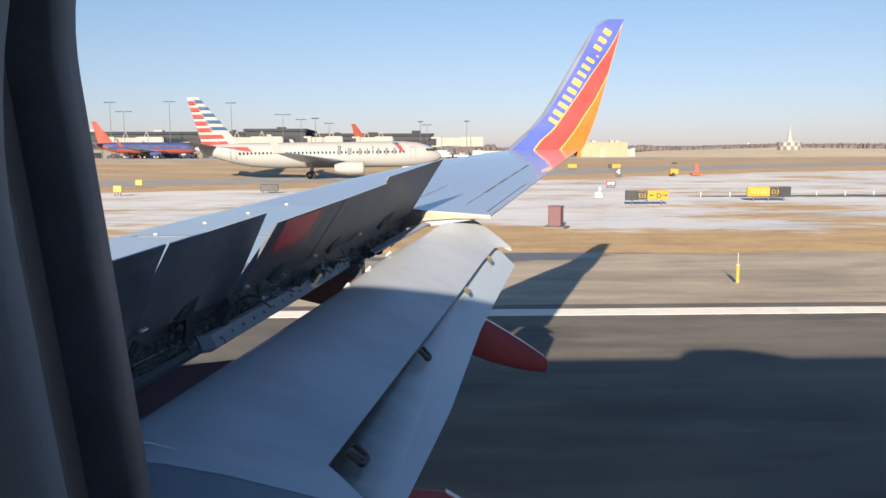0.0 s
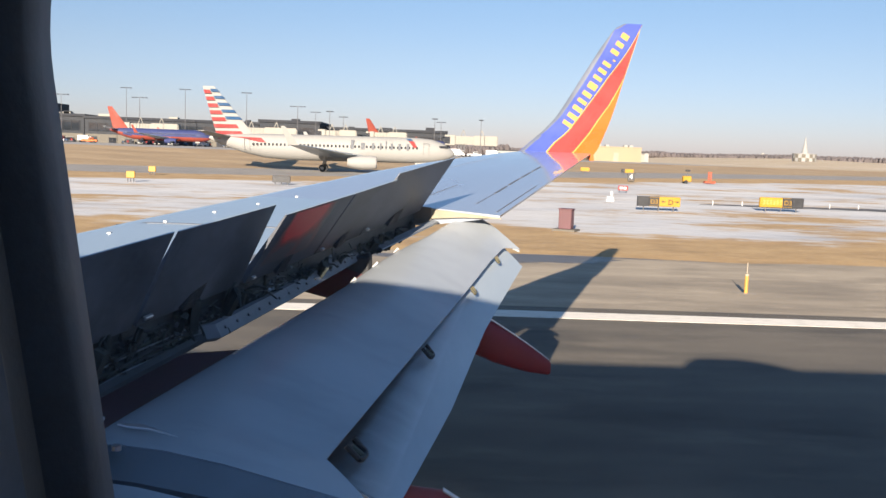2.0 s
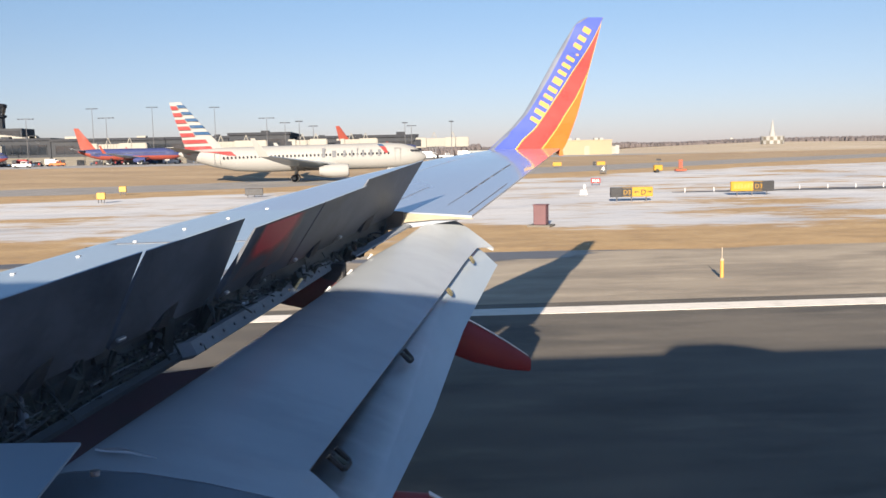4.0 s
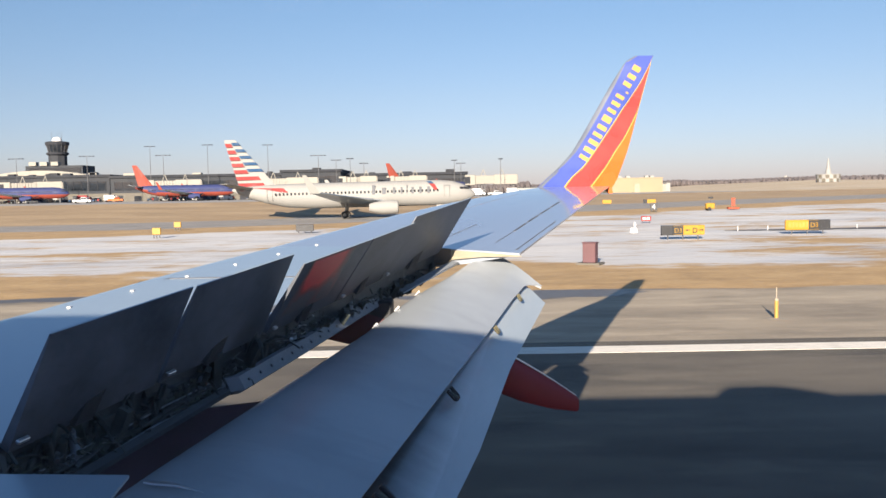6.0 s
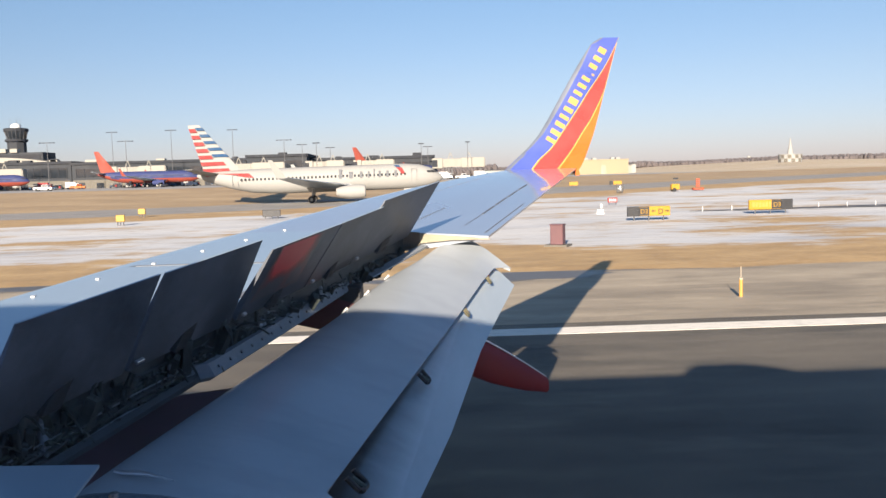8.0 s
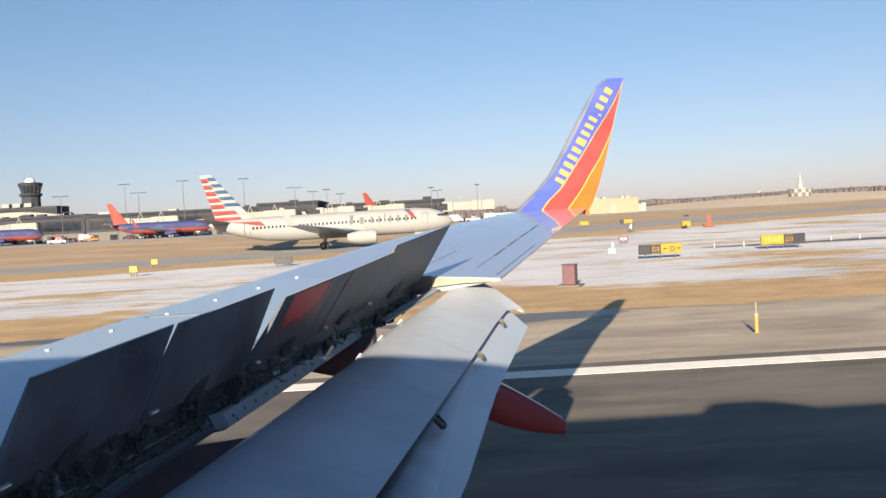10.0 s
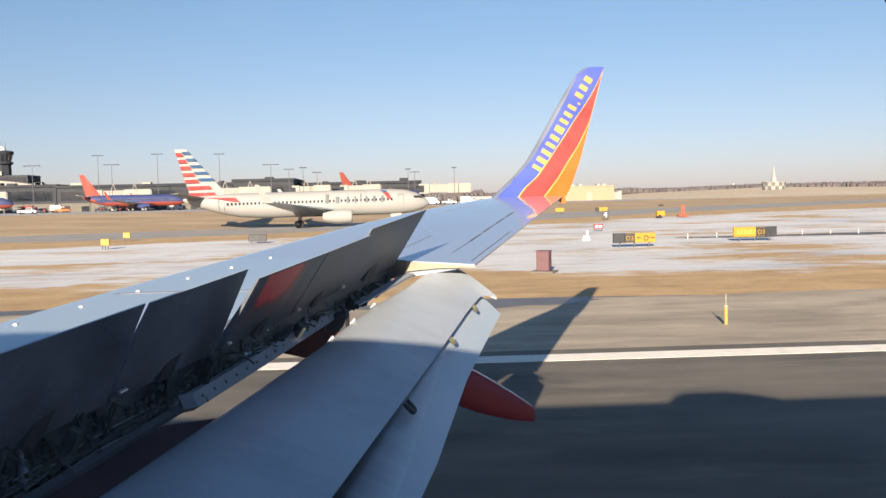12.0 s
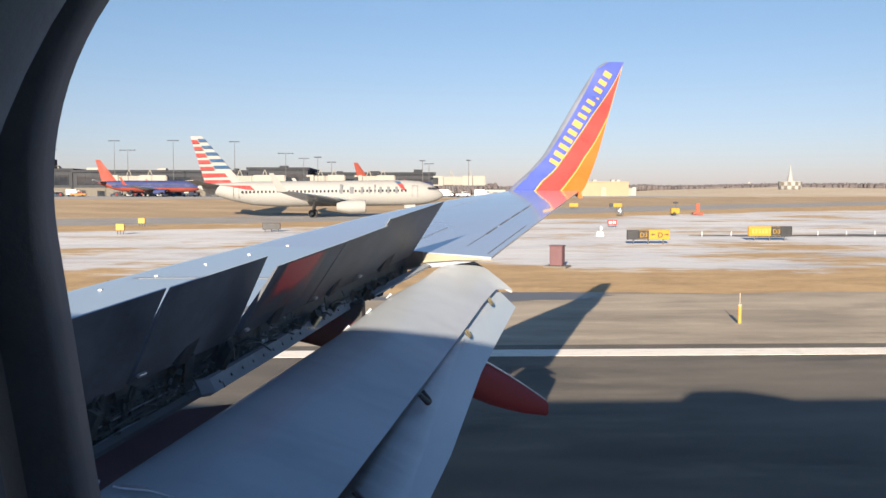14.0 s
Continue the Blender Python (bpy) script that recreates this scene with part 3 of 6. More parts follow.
def bay():
    """The open bay under the spoilers: lower skin, riveted rear beam and a tangle of rods, pipes and brackets."""
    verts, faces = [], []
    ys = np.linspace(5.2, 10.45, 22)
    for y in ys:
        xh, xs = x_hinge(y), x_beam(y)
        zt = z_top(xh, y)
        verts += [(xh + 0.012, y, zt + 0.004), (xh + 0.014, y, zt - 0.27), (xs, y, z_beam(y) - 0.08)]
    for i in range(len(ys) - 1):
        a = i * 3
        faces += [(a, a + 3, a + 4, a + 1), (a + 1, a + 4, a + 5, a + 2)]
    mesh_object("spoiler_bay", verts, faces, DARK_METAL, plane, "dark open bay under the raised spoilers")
    verts, faces = [], []
    ys = [6.70, 6.78, 6.85, 6.92, 7.02, *np.linspace(7.2, 9.5, 10), 9.52]
    for y in ys:
        xs, z = x_beam(y) - 1.375 * max(0, 7.02 - y), z_beam(y) + 0.018
        verts += [(xs - 0.02, y, z), (xs + 0.015, y, z - 0.005), (xs + 0.055, y, z - 0.09), (xs + 0.02, y, z - 0.115)]
    for i in range(len(ys) - 1):
        for j in range(4):
            k = (j + 1) % 4
            faces.append((i * 4 + j, i * 4 + k, i * 4 + 4 + k, i * 4 + 4 + j))
    beam = mesh_object("rear_beam", verts, faces, BEAM, plane, "grey riveted trailing beam")
    for y in np.arange(7.1, 9.45, 0.14):
        x, z = x_beam(y) + 0.036, z_beam(y) - 0.03
        bm = bmesh.new()
        rod_bm(bm, (x - 0.01, y, z - 0.006), (x + 0.006, y, z + 0.004), 0.011, seg=8)
        part("rivet_hole", bm, WALK, beam)
    rnd = random.Random(5)
    # pipes and cable runs along the span
    for k, (f, up, r, mat) in enumerate(((0.10, 0.16, 0.010, DARK_METAL), (0.18, 0.10, 0.007, PRIMER), (0.27, 0.05, 0.012, DARK_METAL), (0.36, 0.09, 0.006, BEAM), (0.47, 0.05, 0.009, PRIMER), (0.58, 0.07, 0.006, DARK_METAL),
                                         (0.68, 0.03, 0.008, BEAM), (0.14, 0.03, 0.006, BEAM))):
        bm = bmesh.new()
        q = None
        for i, y in enumerate(np.linspace(5.25, 9.1 if f > 0.3 else 10.3, 26)):
            g = f + 0.02 * noise.noise((y * 1.7, k * 3.1, 0))
            p = Vector((bay_x(y, g), y, bay_z(y, g) + up + 0.018 * noise.noise((y * 2.3, k * 5.3, 4))))
            if q is not None:
                rod_bm(bm, q, p, r, seg=6)
            q = p
        part("pipe", bm, mat, plane)
    # the crowded bank of valves, bell-cranks and boxes that stands against the hinge line
    bm = bmesh.new()
    y = 5.22
    while y < 10.34:
        w = rnd.uniform(0.03, 0.10)
        f = rnd.uniform(0.06, 0.30)
        top = (0.16 + 0.75 * f) * rnd.uniform(0.35, 0.95) * (1.0 if y < 7.6 else 0.62)
        at = Matrix.Translation((bay_x(y, f), y, bay_z(y, f))) @ pose(0, 0, 0, rnd.uniform(-38, 38), rnd.uniform(-30, 30), rnd.uniform(-45, 45))
        if rnd.random() < 0.45:
            box_bm(bm, -0.03, rnd.uniform(0.0, 0.04), -w / 2, w / 2, -0.03, top, at)
        else:
            rod_bm(bm, at @ Vector((0, 0, -0.02)), at @ Vector((0, 0, top)), rnd.uniform(0.012, 0.03), rnd.uniform(0.008, 0.024), 10)
        if rnd.random() < 0.6:
            # a hose that leaves the unit in a bow
            d = Vector((rnd.uniform(-0.2, 1.0), rnd.uniform(-1, 1), rnd.uniform(-0.4, 0.5))).normalized()
            q, r, dip = at @ Vector((0, 0, top)), rnd.uniform(0.004, 0.009), rnd.uniform(0.10, 0.24)
            for _ in range(5 if y < 7.6 else 3):
                n = q + d * 0.035
                rod_bm(bm, q, n, r, seg=6)
                q, d = n, (d + Vector((0.05, 0, -dip * 1.6))).normalized()
        y += w * rnd.uniform(0.4, 0.75)
    tagged(part("valve_bank", bm, BAY_UNITS, plane, "dark bank of valves and cranks"), kind="stuff")
    # ribs that stiffen the bay
    for i, y in enumerate(np.arange(5.42, 10.36, 0.47)):
        k = rnd.uniform(0.5, 1.05)
        back = 0.76 if y < 9.0 else 0.5
        top = [Vector((bay_x(y, f), y + rnd.uniform(-0.015, 0.015), bay_z(y, f) + h)) for f, h in
               ((0.02, 0.02), (0.02, 0.26 * k), (0.14, 0.33 * k), (0.22, 0.35 * k), (0.27, 0.25 * k), (0.36, 0.22 * k), (0.42, 0.10 * k), (0.60, 0.07 * k), (back, 0.01))]
        plate("bay_rib", top, 0.007, (DARK_METAL, PRIMER)[i % 2], plane)
    verts, faces = [], []
    for y in np.linspace(5.2, 6.95, 8):
        for f, h in ((0.80, 0.035), (0.84, 0.055), (1.0, 0.03), (1.0, 0.0)):
            verts.append((bay_x(y, f), y, bay_z(y, f) + h))
    for i in range(7):
        for j in range(3):
            k = i * 4 + j
            faces.append((k, k + 1, k + 5, k + 4))
    # much darker than the rear beam whose line it continues
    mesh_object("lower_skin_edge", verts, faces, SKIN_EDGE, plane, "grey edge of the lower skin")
    # one hydraulic actuator for each raised panel
    for y in (5.86, 6.84, 7.86, 8.72, 9.72):
        bm = bmesh.new()
        a, c = Vector((bay_x(y, 0.30), y - 0.03, bay_z(y, 0.30) + 0.06)), Vector((bay_x(y, 0.10), y + 0.04, bay_z(y, 0.1) + 0.20))
        rod_bm(bm, a, a.lerp(c, 0.6), 0.026, seg=12)
        rod_bm(bm, a.lerp(c, 0.55), c, 0.012, seg=10)
        rod_bm(bm, a - Vector((0, 0.04, 0)), a + Vector((0, 0.04, 0)), 0.020, seg=10)
        part("actuator", bm, BEAM, plane, "grey hydraulic spoiler actuator")
    for mat, count, r, nm in ((DARK_METAL, 620, 0.006, "linkage"), (PRIMER, 400, 0.0045, "hose"), (BEAM, 90, 0.004, "bracket_arm"), (METAL, 30, 0.003, "bright_rod")):
        bm = bmesh.new()
        for _ in range(count):
            y = rnd.uniform(5.3, 10.2)
            f = rnd.uniform(0.04, 0.78 if y < 7.2 else 0.58 if y < 9.0 else 0.28)
            if y < 7.0 and rnd.random() < 0.5:
                continue
            ln = rnd.uniform(0.03, 0.15)
            if rnd.random() < 0.55:
                d = Vector((0.37, 0.93, 0.1)) + Vector([rnd.uniform(-0.25, 0.25) for _ in range(3)])
            else:
                d = Vector((rnd.choice((-0.9, 0.9)), -0.35, rnd.uniform(-0.3, 0.7)))
                ln *= 0.45
            d.normalize()
            p = Vector((bay_x(y, f), y, bay_z(y, f) + rnd.uniform(0.0, 0.24 if y < 8.4 else 0.15) * (1 - 0.7 * f)))
            rr = r * rnd.uniform(0.5, 1.3)
            # a pipe with a gentle bend in three pieces
            e = Vector([rnd.uniform(-0.25, 0.25) for _ in range(3)])
            q = p
            for _k in range(3):
                w = q + d * ln / 3
                rod_bm(bm, q, w, rr, seg=6)
                d = (d + e).normalized()
                q = w
            if rnd.random() < 0.25:
                g = rnd.uniform(0.006, 0.014)
                rod_bm(bm, p - d * g, p + d * g, g * 1.1, seg=8)
        tagged(part(nm, bm, mat, plane), kind="stuff")


def bay_x(y, f):
    return x_hinge(y) + (x_beam(y) - x_hinge(y)) * f


def bay_z(y, f):
    """Floor of the bay at share f of the way from the hinge to the beam."""
    z0 = z_top(x_hinge(y), y) - 0.27
    return z0 + (z_beam(y) - 0.08 - z0) * f


def x_beam(y):
    return -0.73 + 0.335 * (y - 8.78)


def z_beam(y):
    return z_top(x_beam(y), y) - 0.20


bay()


# flaps
def airfoil(y, a, b, thick, aft=0.0):
    """Closed section from nose a to tail b (x, z), convex above, fuller towards the tail with aft."""
    (ax, az), (bx, bz) = a, b
    d = Vector((bx - ax, bz - az))
    L = d.length
    t = d / L
    n = Vector((-t.y, t.x))
    up = [(0, 0, 0), (0.01, 0.24, 0.06), (0.035, 0.44, 0.17), (0.08, 0.66, 0.35), (0.16, 0.88, 0.60), (0.3, 1.0, 0.86), (0.5, 0.86, 1.0), (0.75, 0.42, 0.78), (0.9, 0.17, 0.36), (1.0, 0.03, 0.03)]
    up = [(u, h + (k - h) * aft) for u, h, k in up]
    lo = [(1.0, -0.03), (0.75, -0.1), (0.5, -0.35), (0.3, -0.55), (0.12, -0.6), (0.03, -0.4), (0.008, -0.2)]
    return [(ax + t.x * L * s + n.x * h * thick, y, az + t.y * L * s + n.y * h * thick) for s, h in up + lo]


NOSE_X = along([(5.0, -1.776), (8.66, -0.53), (9.44, -0.25), (10.0, 0.04), (10.3, 0.21), (10.7, 0.47)])
NOSE_DROP = along([(8.4, 0.31), (9.4, 0.25), (10.0, 0.205), (10.3, 0.15), (10.7, 0.085)])
SEG_X = along([(5.0, -0.675), (8.9, 0.345), (10.1, 0.715), (10.7, 0.925)])
SEG_DROP = along([(8.9, 0.47), (10.1, 0.375), (10.7, 0.34)])
# the outer corner of the main flap overhangs the joint
CORNER_X = along([(10.5, 0.0), (10.62, 0.05), (10.70, 0.135)])
CORNER_DROP = along([(10.5, 0.0), (10.62, 0.022), (10.70, 0.06)])
TAIL_X = along([(5.0, -0.315), (7.24, 0.235), (9.0, 0.60), (10.7, 1.095)])
TAIL_DROP = along([(7.24, 0.78), (9.0, 0.72), (10.7, 0.575)])


def outboard_nose(y):
    x = NOSE_X(y)
    return x, z_top(x, y) - NOSE_DROP(y)


def outboard_seg(y):
    return SEG_X(y), zp(y) - SEG_DROP(y)


def outboard_te(y):
    return TAIL_X(y), zp(y) - TAIL_DROP(y)


def flap_set():
    rings = []
    for y, tail in ((5.16, -0.03), (5.3, -0.10), (5.45, -0.185)):
        rings.append(airfoil(y, outboard_nose(y), (tail, zp(y) - 0.47 - (tail + 0.48) * 0.16), 0.09))
    # the shade over this end is painted as a darker flap colour
    loft("flap_end", rings, FLAP_END, plane, "inboard end of the flap, darkened for shade")
    rings = []
    for y, tail in ((5.451, -0.186), (5.5, -0.22), (5.7, -0.35), (5.8, -0.42)):
        # inboard of the aft segment the main panel reaches further back
        rings.append(airfoil(y, outboard_nose(y), (tail, zp(y) - 0.47 - (tail + 0.48) * 0.16), 0.095))
    for y in (5.84, 6.2, 6.8, 7.4, 8, 8.4, 8.8, 9.2, 9.6, 10.0, 10.4, 10.5, 10.58, 10.64, 10.7):
        f = max(0, (y - 8.2) / 2.5)
        sx, sz = outboard_seg(y)
        rings.append(airfoil(y, outboard_nose(y), (sx + CORNER_X(y), sz - CORNER_DROP(y)), 0.095 - 0.03 * min(1, 1.6 * f) - (0.006 if y > 10.68 else 0), min(1, 1.1 * f) * (1 - 0.75 * min(1, max(0, (y - 9.9) / 0.6)))))
    main = loft("main_flap", rings, FLAP, plane, "extended grey main flap, scuffed paint")
    rings = []
    for y in [5.92, 6.1, 6.3, 6.45, 6.6, 6.9, 7.3, 8.1, 8.9, 9.6, 10.1, 10.68]:
        s, t = outboard_seg(y), outboard_te(y)
        low = 0.03 + 0.13 * (max(0, 10.5 - y) / 4.6) ** 2
        rings.append(airfoil(y, (s[0] - 0.14, s[1] - low + 0.01), t, 0.04))
    aft = loft("aft_flap", rings, AFT_FLAP, plane, "extended lighter grey aft flap segment")
    # painted shade behind the joint, darkest at the inboard bracket and fading towards the edge and the tip
    verts, faces, cover = [], [], []
    nu, nv = 22, 9
    for i in range(nu):
        y = 5.93 + 3.3 * i / (nu - 1)
        s, t = outboard_seg(y), outboard_te(y)
        low = 0.03 + 0.13 * (max(0, 10.5 - y) / 4.6) ** 2
        top = airfoil(y, (s[0] - 0.14, s[1] - low + 0.01), t, 0.046)[:10]
        u = [0, 0.01, 0.035, 0.08, 0.16, 0.3, 0.5, 0.75, 0.9, 1.0]
        wide = 0.84 - 0.5 * i / (nu - 1)
        for j in range(nv):
            f = 0.005 + wide * j / (nv - 1)
            verts.append((float(np.interp(f, u, [p[0] for p in top])), y, float(np.interp(f, u, [p[2] for p in top]))))
            cover.append((1 - (j / (nv - 1)) ** 1.3) * (1 - 0.85 * i / (nu - 1)))
    for i in range(nu - 1):
        for j in range(nv - 1):
            k = i * nv + j
            faces.append((k, k + 1, k + nv + 1, k + nv))
    shade_mesh = mesh_object("shaded_area", verts, faces, JOINT_SHADE, aft, "painted shade fading over the grey paint", True)
    at = shade_mesh.data.attributes.new("cover", "FLOAT", "POINT")
    at.data.foreach_set("value", np.array(cover, dtype=np.float32))
    for y in (6.14, 7.68, 9.22, 10.14):
        s, t = outboard_seg(y), outboard_te(y)
        bracket(y, s, t, aft)
    rings = []
    for y, dx in ((1.6, 0), (3, 0), (4.5, 0), (5.13, 0)):
        rings.append(airfoil(y, (-1.62 + dx, zp(y) - 0.29), (-0.22, zp(y) - 0.54), 0.085))
    loft("inboard_flap", rings, FLAP, plane, "extended inboard flap, grey paint")
    rings = [airfoil(y, (-0.30, zp(y) - 0.66), (0.0, zp(y) - 1.0), 0.05) for y in (1.6, 3.5, 5.13)]
    loft("inboard_aft_flap", rings, AFT_FLAP, plane)
    # pale worn strip at the joint of the two flaps
    y = 5.6
    bm = bmesh.new()
    for k in range(3):
        rod_bm(bm, (-1.44 + 0.02 * k, 5.62 - 0.012 * k, zp(y) - 0.218), (-1.30 + 0.02 * k, 5.585 - 0.012 * k, zp(y) - 0.212 - 0.003 * k), 0.007, 0.009, 8)
        rod_bm(bm, (-1.30 + 0.02 * k, 5.585 - 0.012 * k, zp(y) - 0.212 - 0.003 * k), (-1.16 + 0.02 * k, 5.515 - 0.012 * k, zp(y) - 0.228), 0.009, 0.003, 8)
    part("worn_edge", bm, METAL, plane, "bare metal rub marks on the flap end")
    rod("fitting", (-1.35, 5.34, zp(y) - 0.245), (-1.35, 5.34, zp(y) - 0.222), 0.022, METAL, plane, seg=14)


def bracket(y, s, t, parent):
    """A small dark clevis that joins the aft segment to the main flap."""
    d = Vector((t[0] - s[0], 0, t[1] - s[1])).normalized()
    n = Vector((-d.z, 0, d.x))
    if n.z < 0:
        n = -n
    p = Vector((s[0] + 0.01, y, s[1] - 0.5 * (0.03 + 0.13 * (max(0, 10.5 - y) / 4.6) ** 2)))
    k = 1.0 if y < 7 else 0.8 if y < 8 else 0.56
    bm = bmesh.new()
    q = p + d * 0.085 * k + n * 0.022
    for o in (-0.05 * k, 0.05 * k):
        w = Vector((o * 0.3, o, o * 0.1))
        rod_bm(bm, p - d * 0.015 + n * 0.03 + w, q + w, 0.019 * k, 0.017 * k, 8)
    for a0, a1 in ((-0.05, -0.03), (-0.03, 0.03), (0.03, 0.05)):
        bow = lambda v: q + Vector((v * k * 0.3, v * k, v * k * 0.1)) + d * (0.022 * k * (1 - (v / 0.05) ** 2))
        rod_bm(bm, bow(a0), bow(a1), 0.017 * k, seg=8)
    part("hinge_bracket", bm, TYRE_BLACK if y < 8 else BRACKET, parent, "dark metal hinge bracket")
    bm = bmesh.new()
    rod_bm(bm, p + n * 0.012 + d * 0.01, q + d * 0.01 * k, 0.026 * k, 0.02 * k, 10)
    part("hinge_pin", bm, PRIMER, parent)


flap_set()


CANOE = [(-1.32, 0.1, 2.60), (-1.22, 0.5, 2.60), (-1.02, 0.85, 2.58), (-0.7, 1.0, 2.53), (-0.3, 1.0, 2.40), (0.2, 1.0, 2.22), (0.5, 1.0, 2.10), (0.68, 0.98, 2.02),
         (0.85, 0.83, 1.945), (1.0, 0.67, 1.878), (1.12, 0.48, 1.83), (1.19, 0.37, 1.80), (1.21, 0.26, 1.795)]


def flap_fairing(y, dx, dz, r, nod=0.0):
    """Red canoe fairing that droops with the flap."""
    rings = []
    canoe = [(x, k, z - min(0.14, nod * max(0, 0.86 - x))) for x, k, z in CANOE]
    for x, k, z in canoe:
        rings.append([(x + dx, y + r * k * 0.45 * math.cos(a), z + dz + r * k * math.sin(a)) for a in np.linspace(0, 2 * math.pi, 24, endpoint=False)])
    f = loft("flap_fairing", rings[4:], RED, plane, "satin red flap track fairing, drooped")
    # same red fairing; the shade in the slot is put into the front's colour
    loft("fairing_front", rings[:5], SHADED_RED, f, "front of the fairing, red darkened for shade")
    # white strip along the top imitates the sky's reflection on the red paint
    rings = []
    for x, k, z in canoe[6 if not nod else 8:-1]:
        z = z + dz + r * k * 0.98
        rings.append([(x + dx, y - r * 0.16 * k, z), (x + dx, y + r * 0.16 * k, z), (x + dx, y + r * 0.16 * k, z + 0.010), (x + dx, y - r * 0.16 * k, z + 0.010)])
    loft("edge_reflection", rings, WHITE, f, "white strip painted for the sky reflection", smooth=False)


flap_fairing(9.2, 0.0, 0.0, 0.19)
flap_fairing(6.3, -0.68, -0.32, 0.19, 0.5)
plate("cove_panel", [(x_beam(5.2) - 0.25, 5.2, zp(5.2) - 0.27), (outboard_nose(5.2)[0] + 0.2, 5.2, zp(5.2) - 0.30), (-1.10, 6.87, zp(6.87) - 0.29), (-1.68, 6.60, zp(6.6) - 0.265)],
      0.03, COVE, plane, "dark lower panel of the flap cove")
plate("beam_tip", [(-1.86, 6.73, z_beam(6.7) - 0.085), (-1.78, 6.70, z_beam(6.7) - 0.10), (-1.72, 6.78, z_beam(6.7) - 0.09), (-1.80, 6.80, z_beam(6.7) - 0.08)], 0.01, METAL, plane, "pale metal tip of the beam")
# track that carries the flap, between the beam and the flap nose
box("flap_track", -0.66, -0.44, 9.14, 9.40, 2.58, 2.765, TYRE_BLACK, plane, "dark flap track carriage in the slot", 0.02)
rod("track_pin", (-0.62, 9.42, 2.80), (-0.50, 9.42, 2.79), 0.016, METAL, plane)
plate("slot_rail", [(-0.44, 9.52, 2.80), (-0.36, 9.55, 2.785), (0.17, 10.40, 2.985), (0.10, 10.40, 3.003)], 0.015, BEAM, plane, "grey seal strip along the slot")
rod("slot_edge", (-0.36, 9.55, 2.785), (0.17, 10.40, 2.985), 0.007, METAL, plane)
rod("tip_cap", (0.945, 10.64, 2.735), (1.045, 10.70, 2.685), 0.011, WHITE, plane, label="small white cap at the outer end of the flap joint")
plate("end_seal", [(0.10, 10.44, 3.122), (0.82, 10.43, 3.050), (0.82, 10.43, 3.043), (0.42, 10.435, 3.046), (0.10, 10.44, 3.022)], -0.03, SEAL, plane,
      "yellowish sealed end rib beside the flap")
# part of the rib in the spoiler's shadow, shade painted as darker brown
plate("end_web", [(-0.30, 10.442, 3.17), (0.096, 10.442, 3.135), (0.096, 10.442, 2.985), (-0.30, 10.442, 2.93)], -0.03, END_WEB, plane, "web at the end of the bay, brown darkened for shade")


for y in (8.57, 9.01, 9.46):
    x, z = outboard_nose(y)
    bm = bmesh.new()
    rod_bm(bm, (x - 0.012, y - 0.01, z + 0.0), (x + 0.03, y + 0.02, z + 0.035), 0.004, 0.012, 8)
    part("nose_cover", bm, WHITE, plane, "small pale cover on the flap nose")


# winglet: rows of height z, y, front x, rear x, then edges of the stripes as shares of the chord
WINGLET = [(3.74, 17.03, 1.66, 3.02, 0.0, 0.36, 0.70), (3.84, 17.08, 1.77, 3.10, 0.0, 0.35, 0.71), (3.95, 17.12, 1.89, 3.16, 0.0, 0.34, 0.72),
           (4.15, 17.19, 2.12, 3.25, 0.05, 0.39, 0.75), (4.41, 17.27, 2.36, 3.36, 0.07, 0.40, 0.78), (4.67, 17.34, 2.53, 3.45, 0.09, 0.457, 0.87),
           (5.18, 17.47, 2.84, 3.61, 0.125, 0.61, 1.0), (5.70, 17.59, 3.16, 3.78, 0.13, 0.85, 1.0), (6.02, 17.66, 3.38, 3.88, 0.05, 0.97, 1.0), (6.10, 17.68, 3.45, 3.90, 0.0, 1.0, 1.0), (6.18, 17.70, 3.60, 3.94, 0.0, 1.0, 1.0)]


def winglet_row(z):
    zs = [r[0] for r in WINGLET]
    return [float(np.interp(z, zs, [r[k] for r in WINGLET])) for k in range(1, 7)]


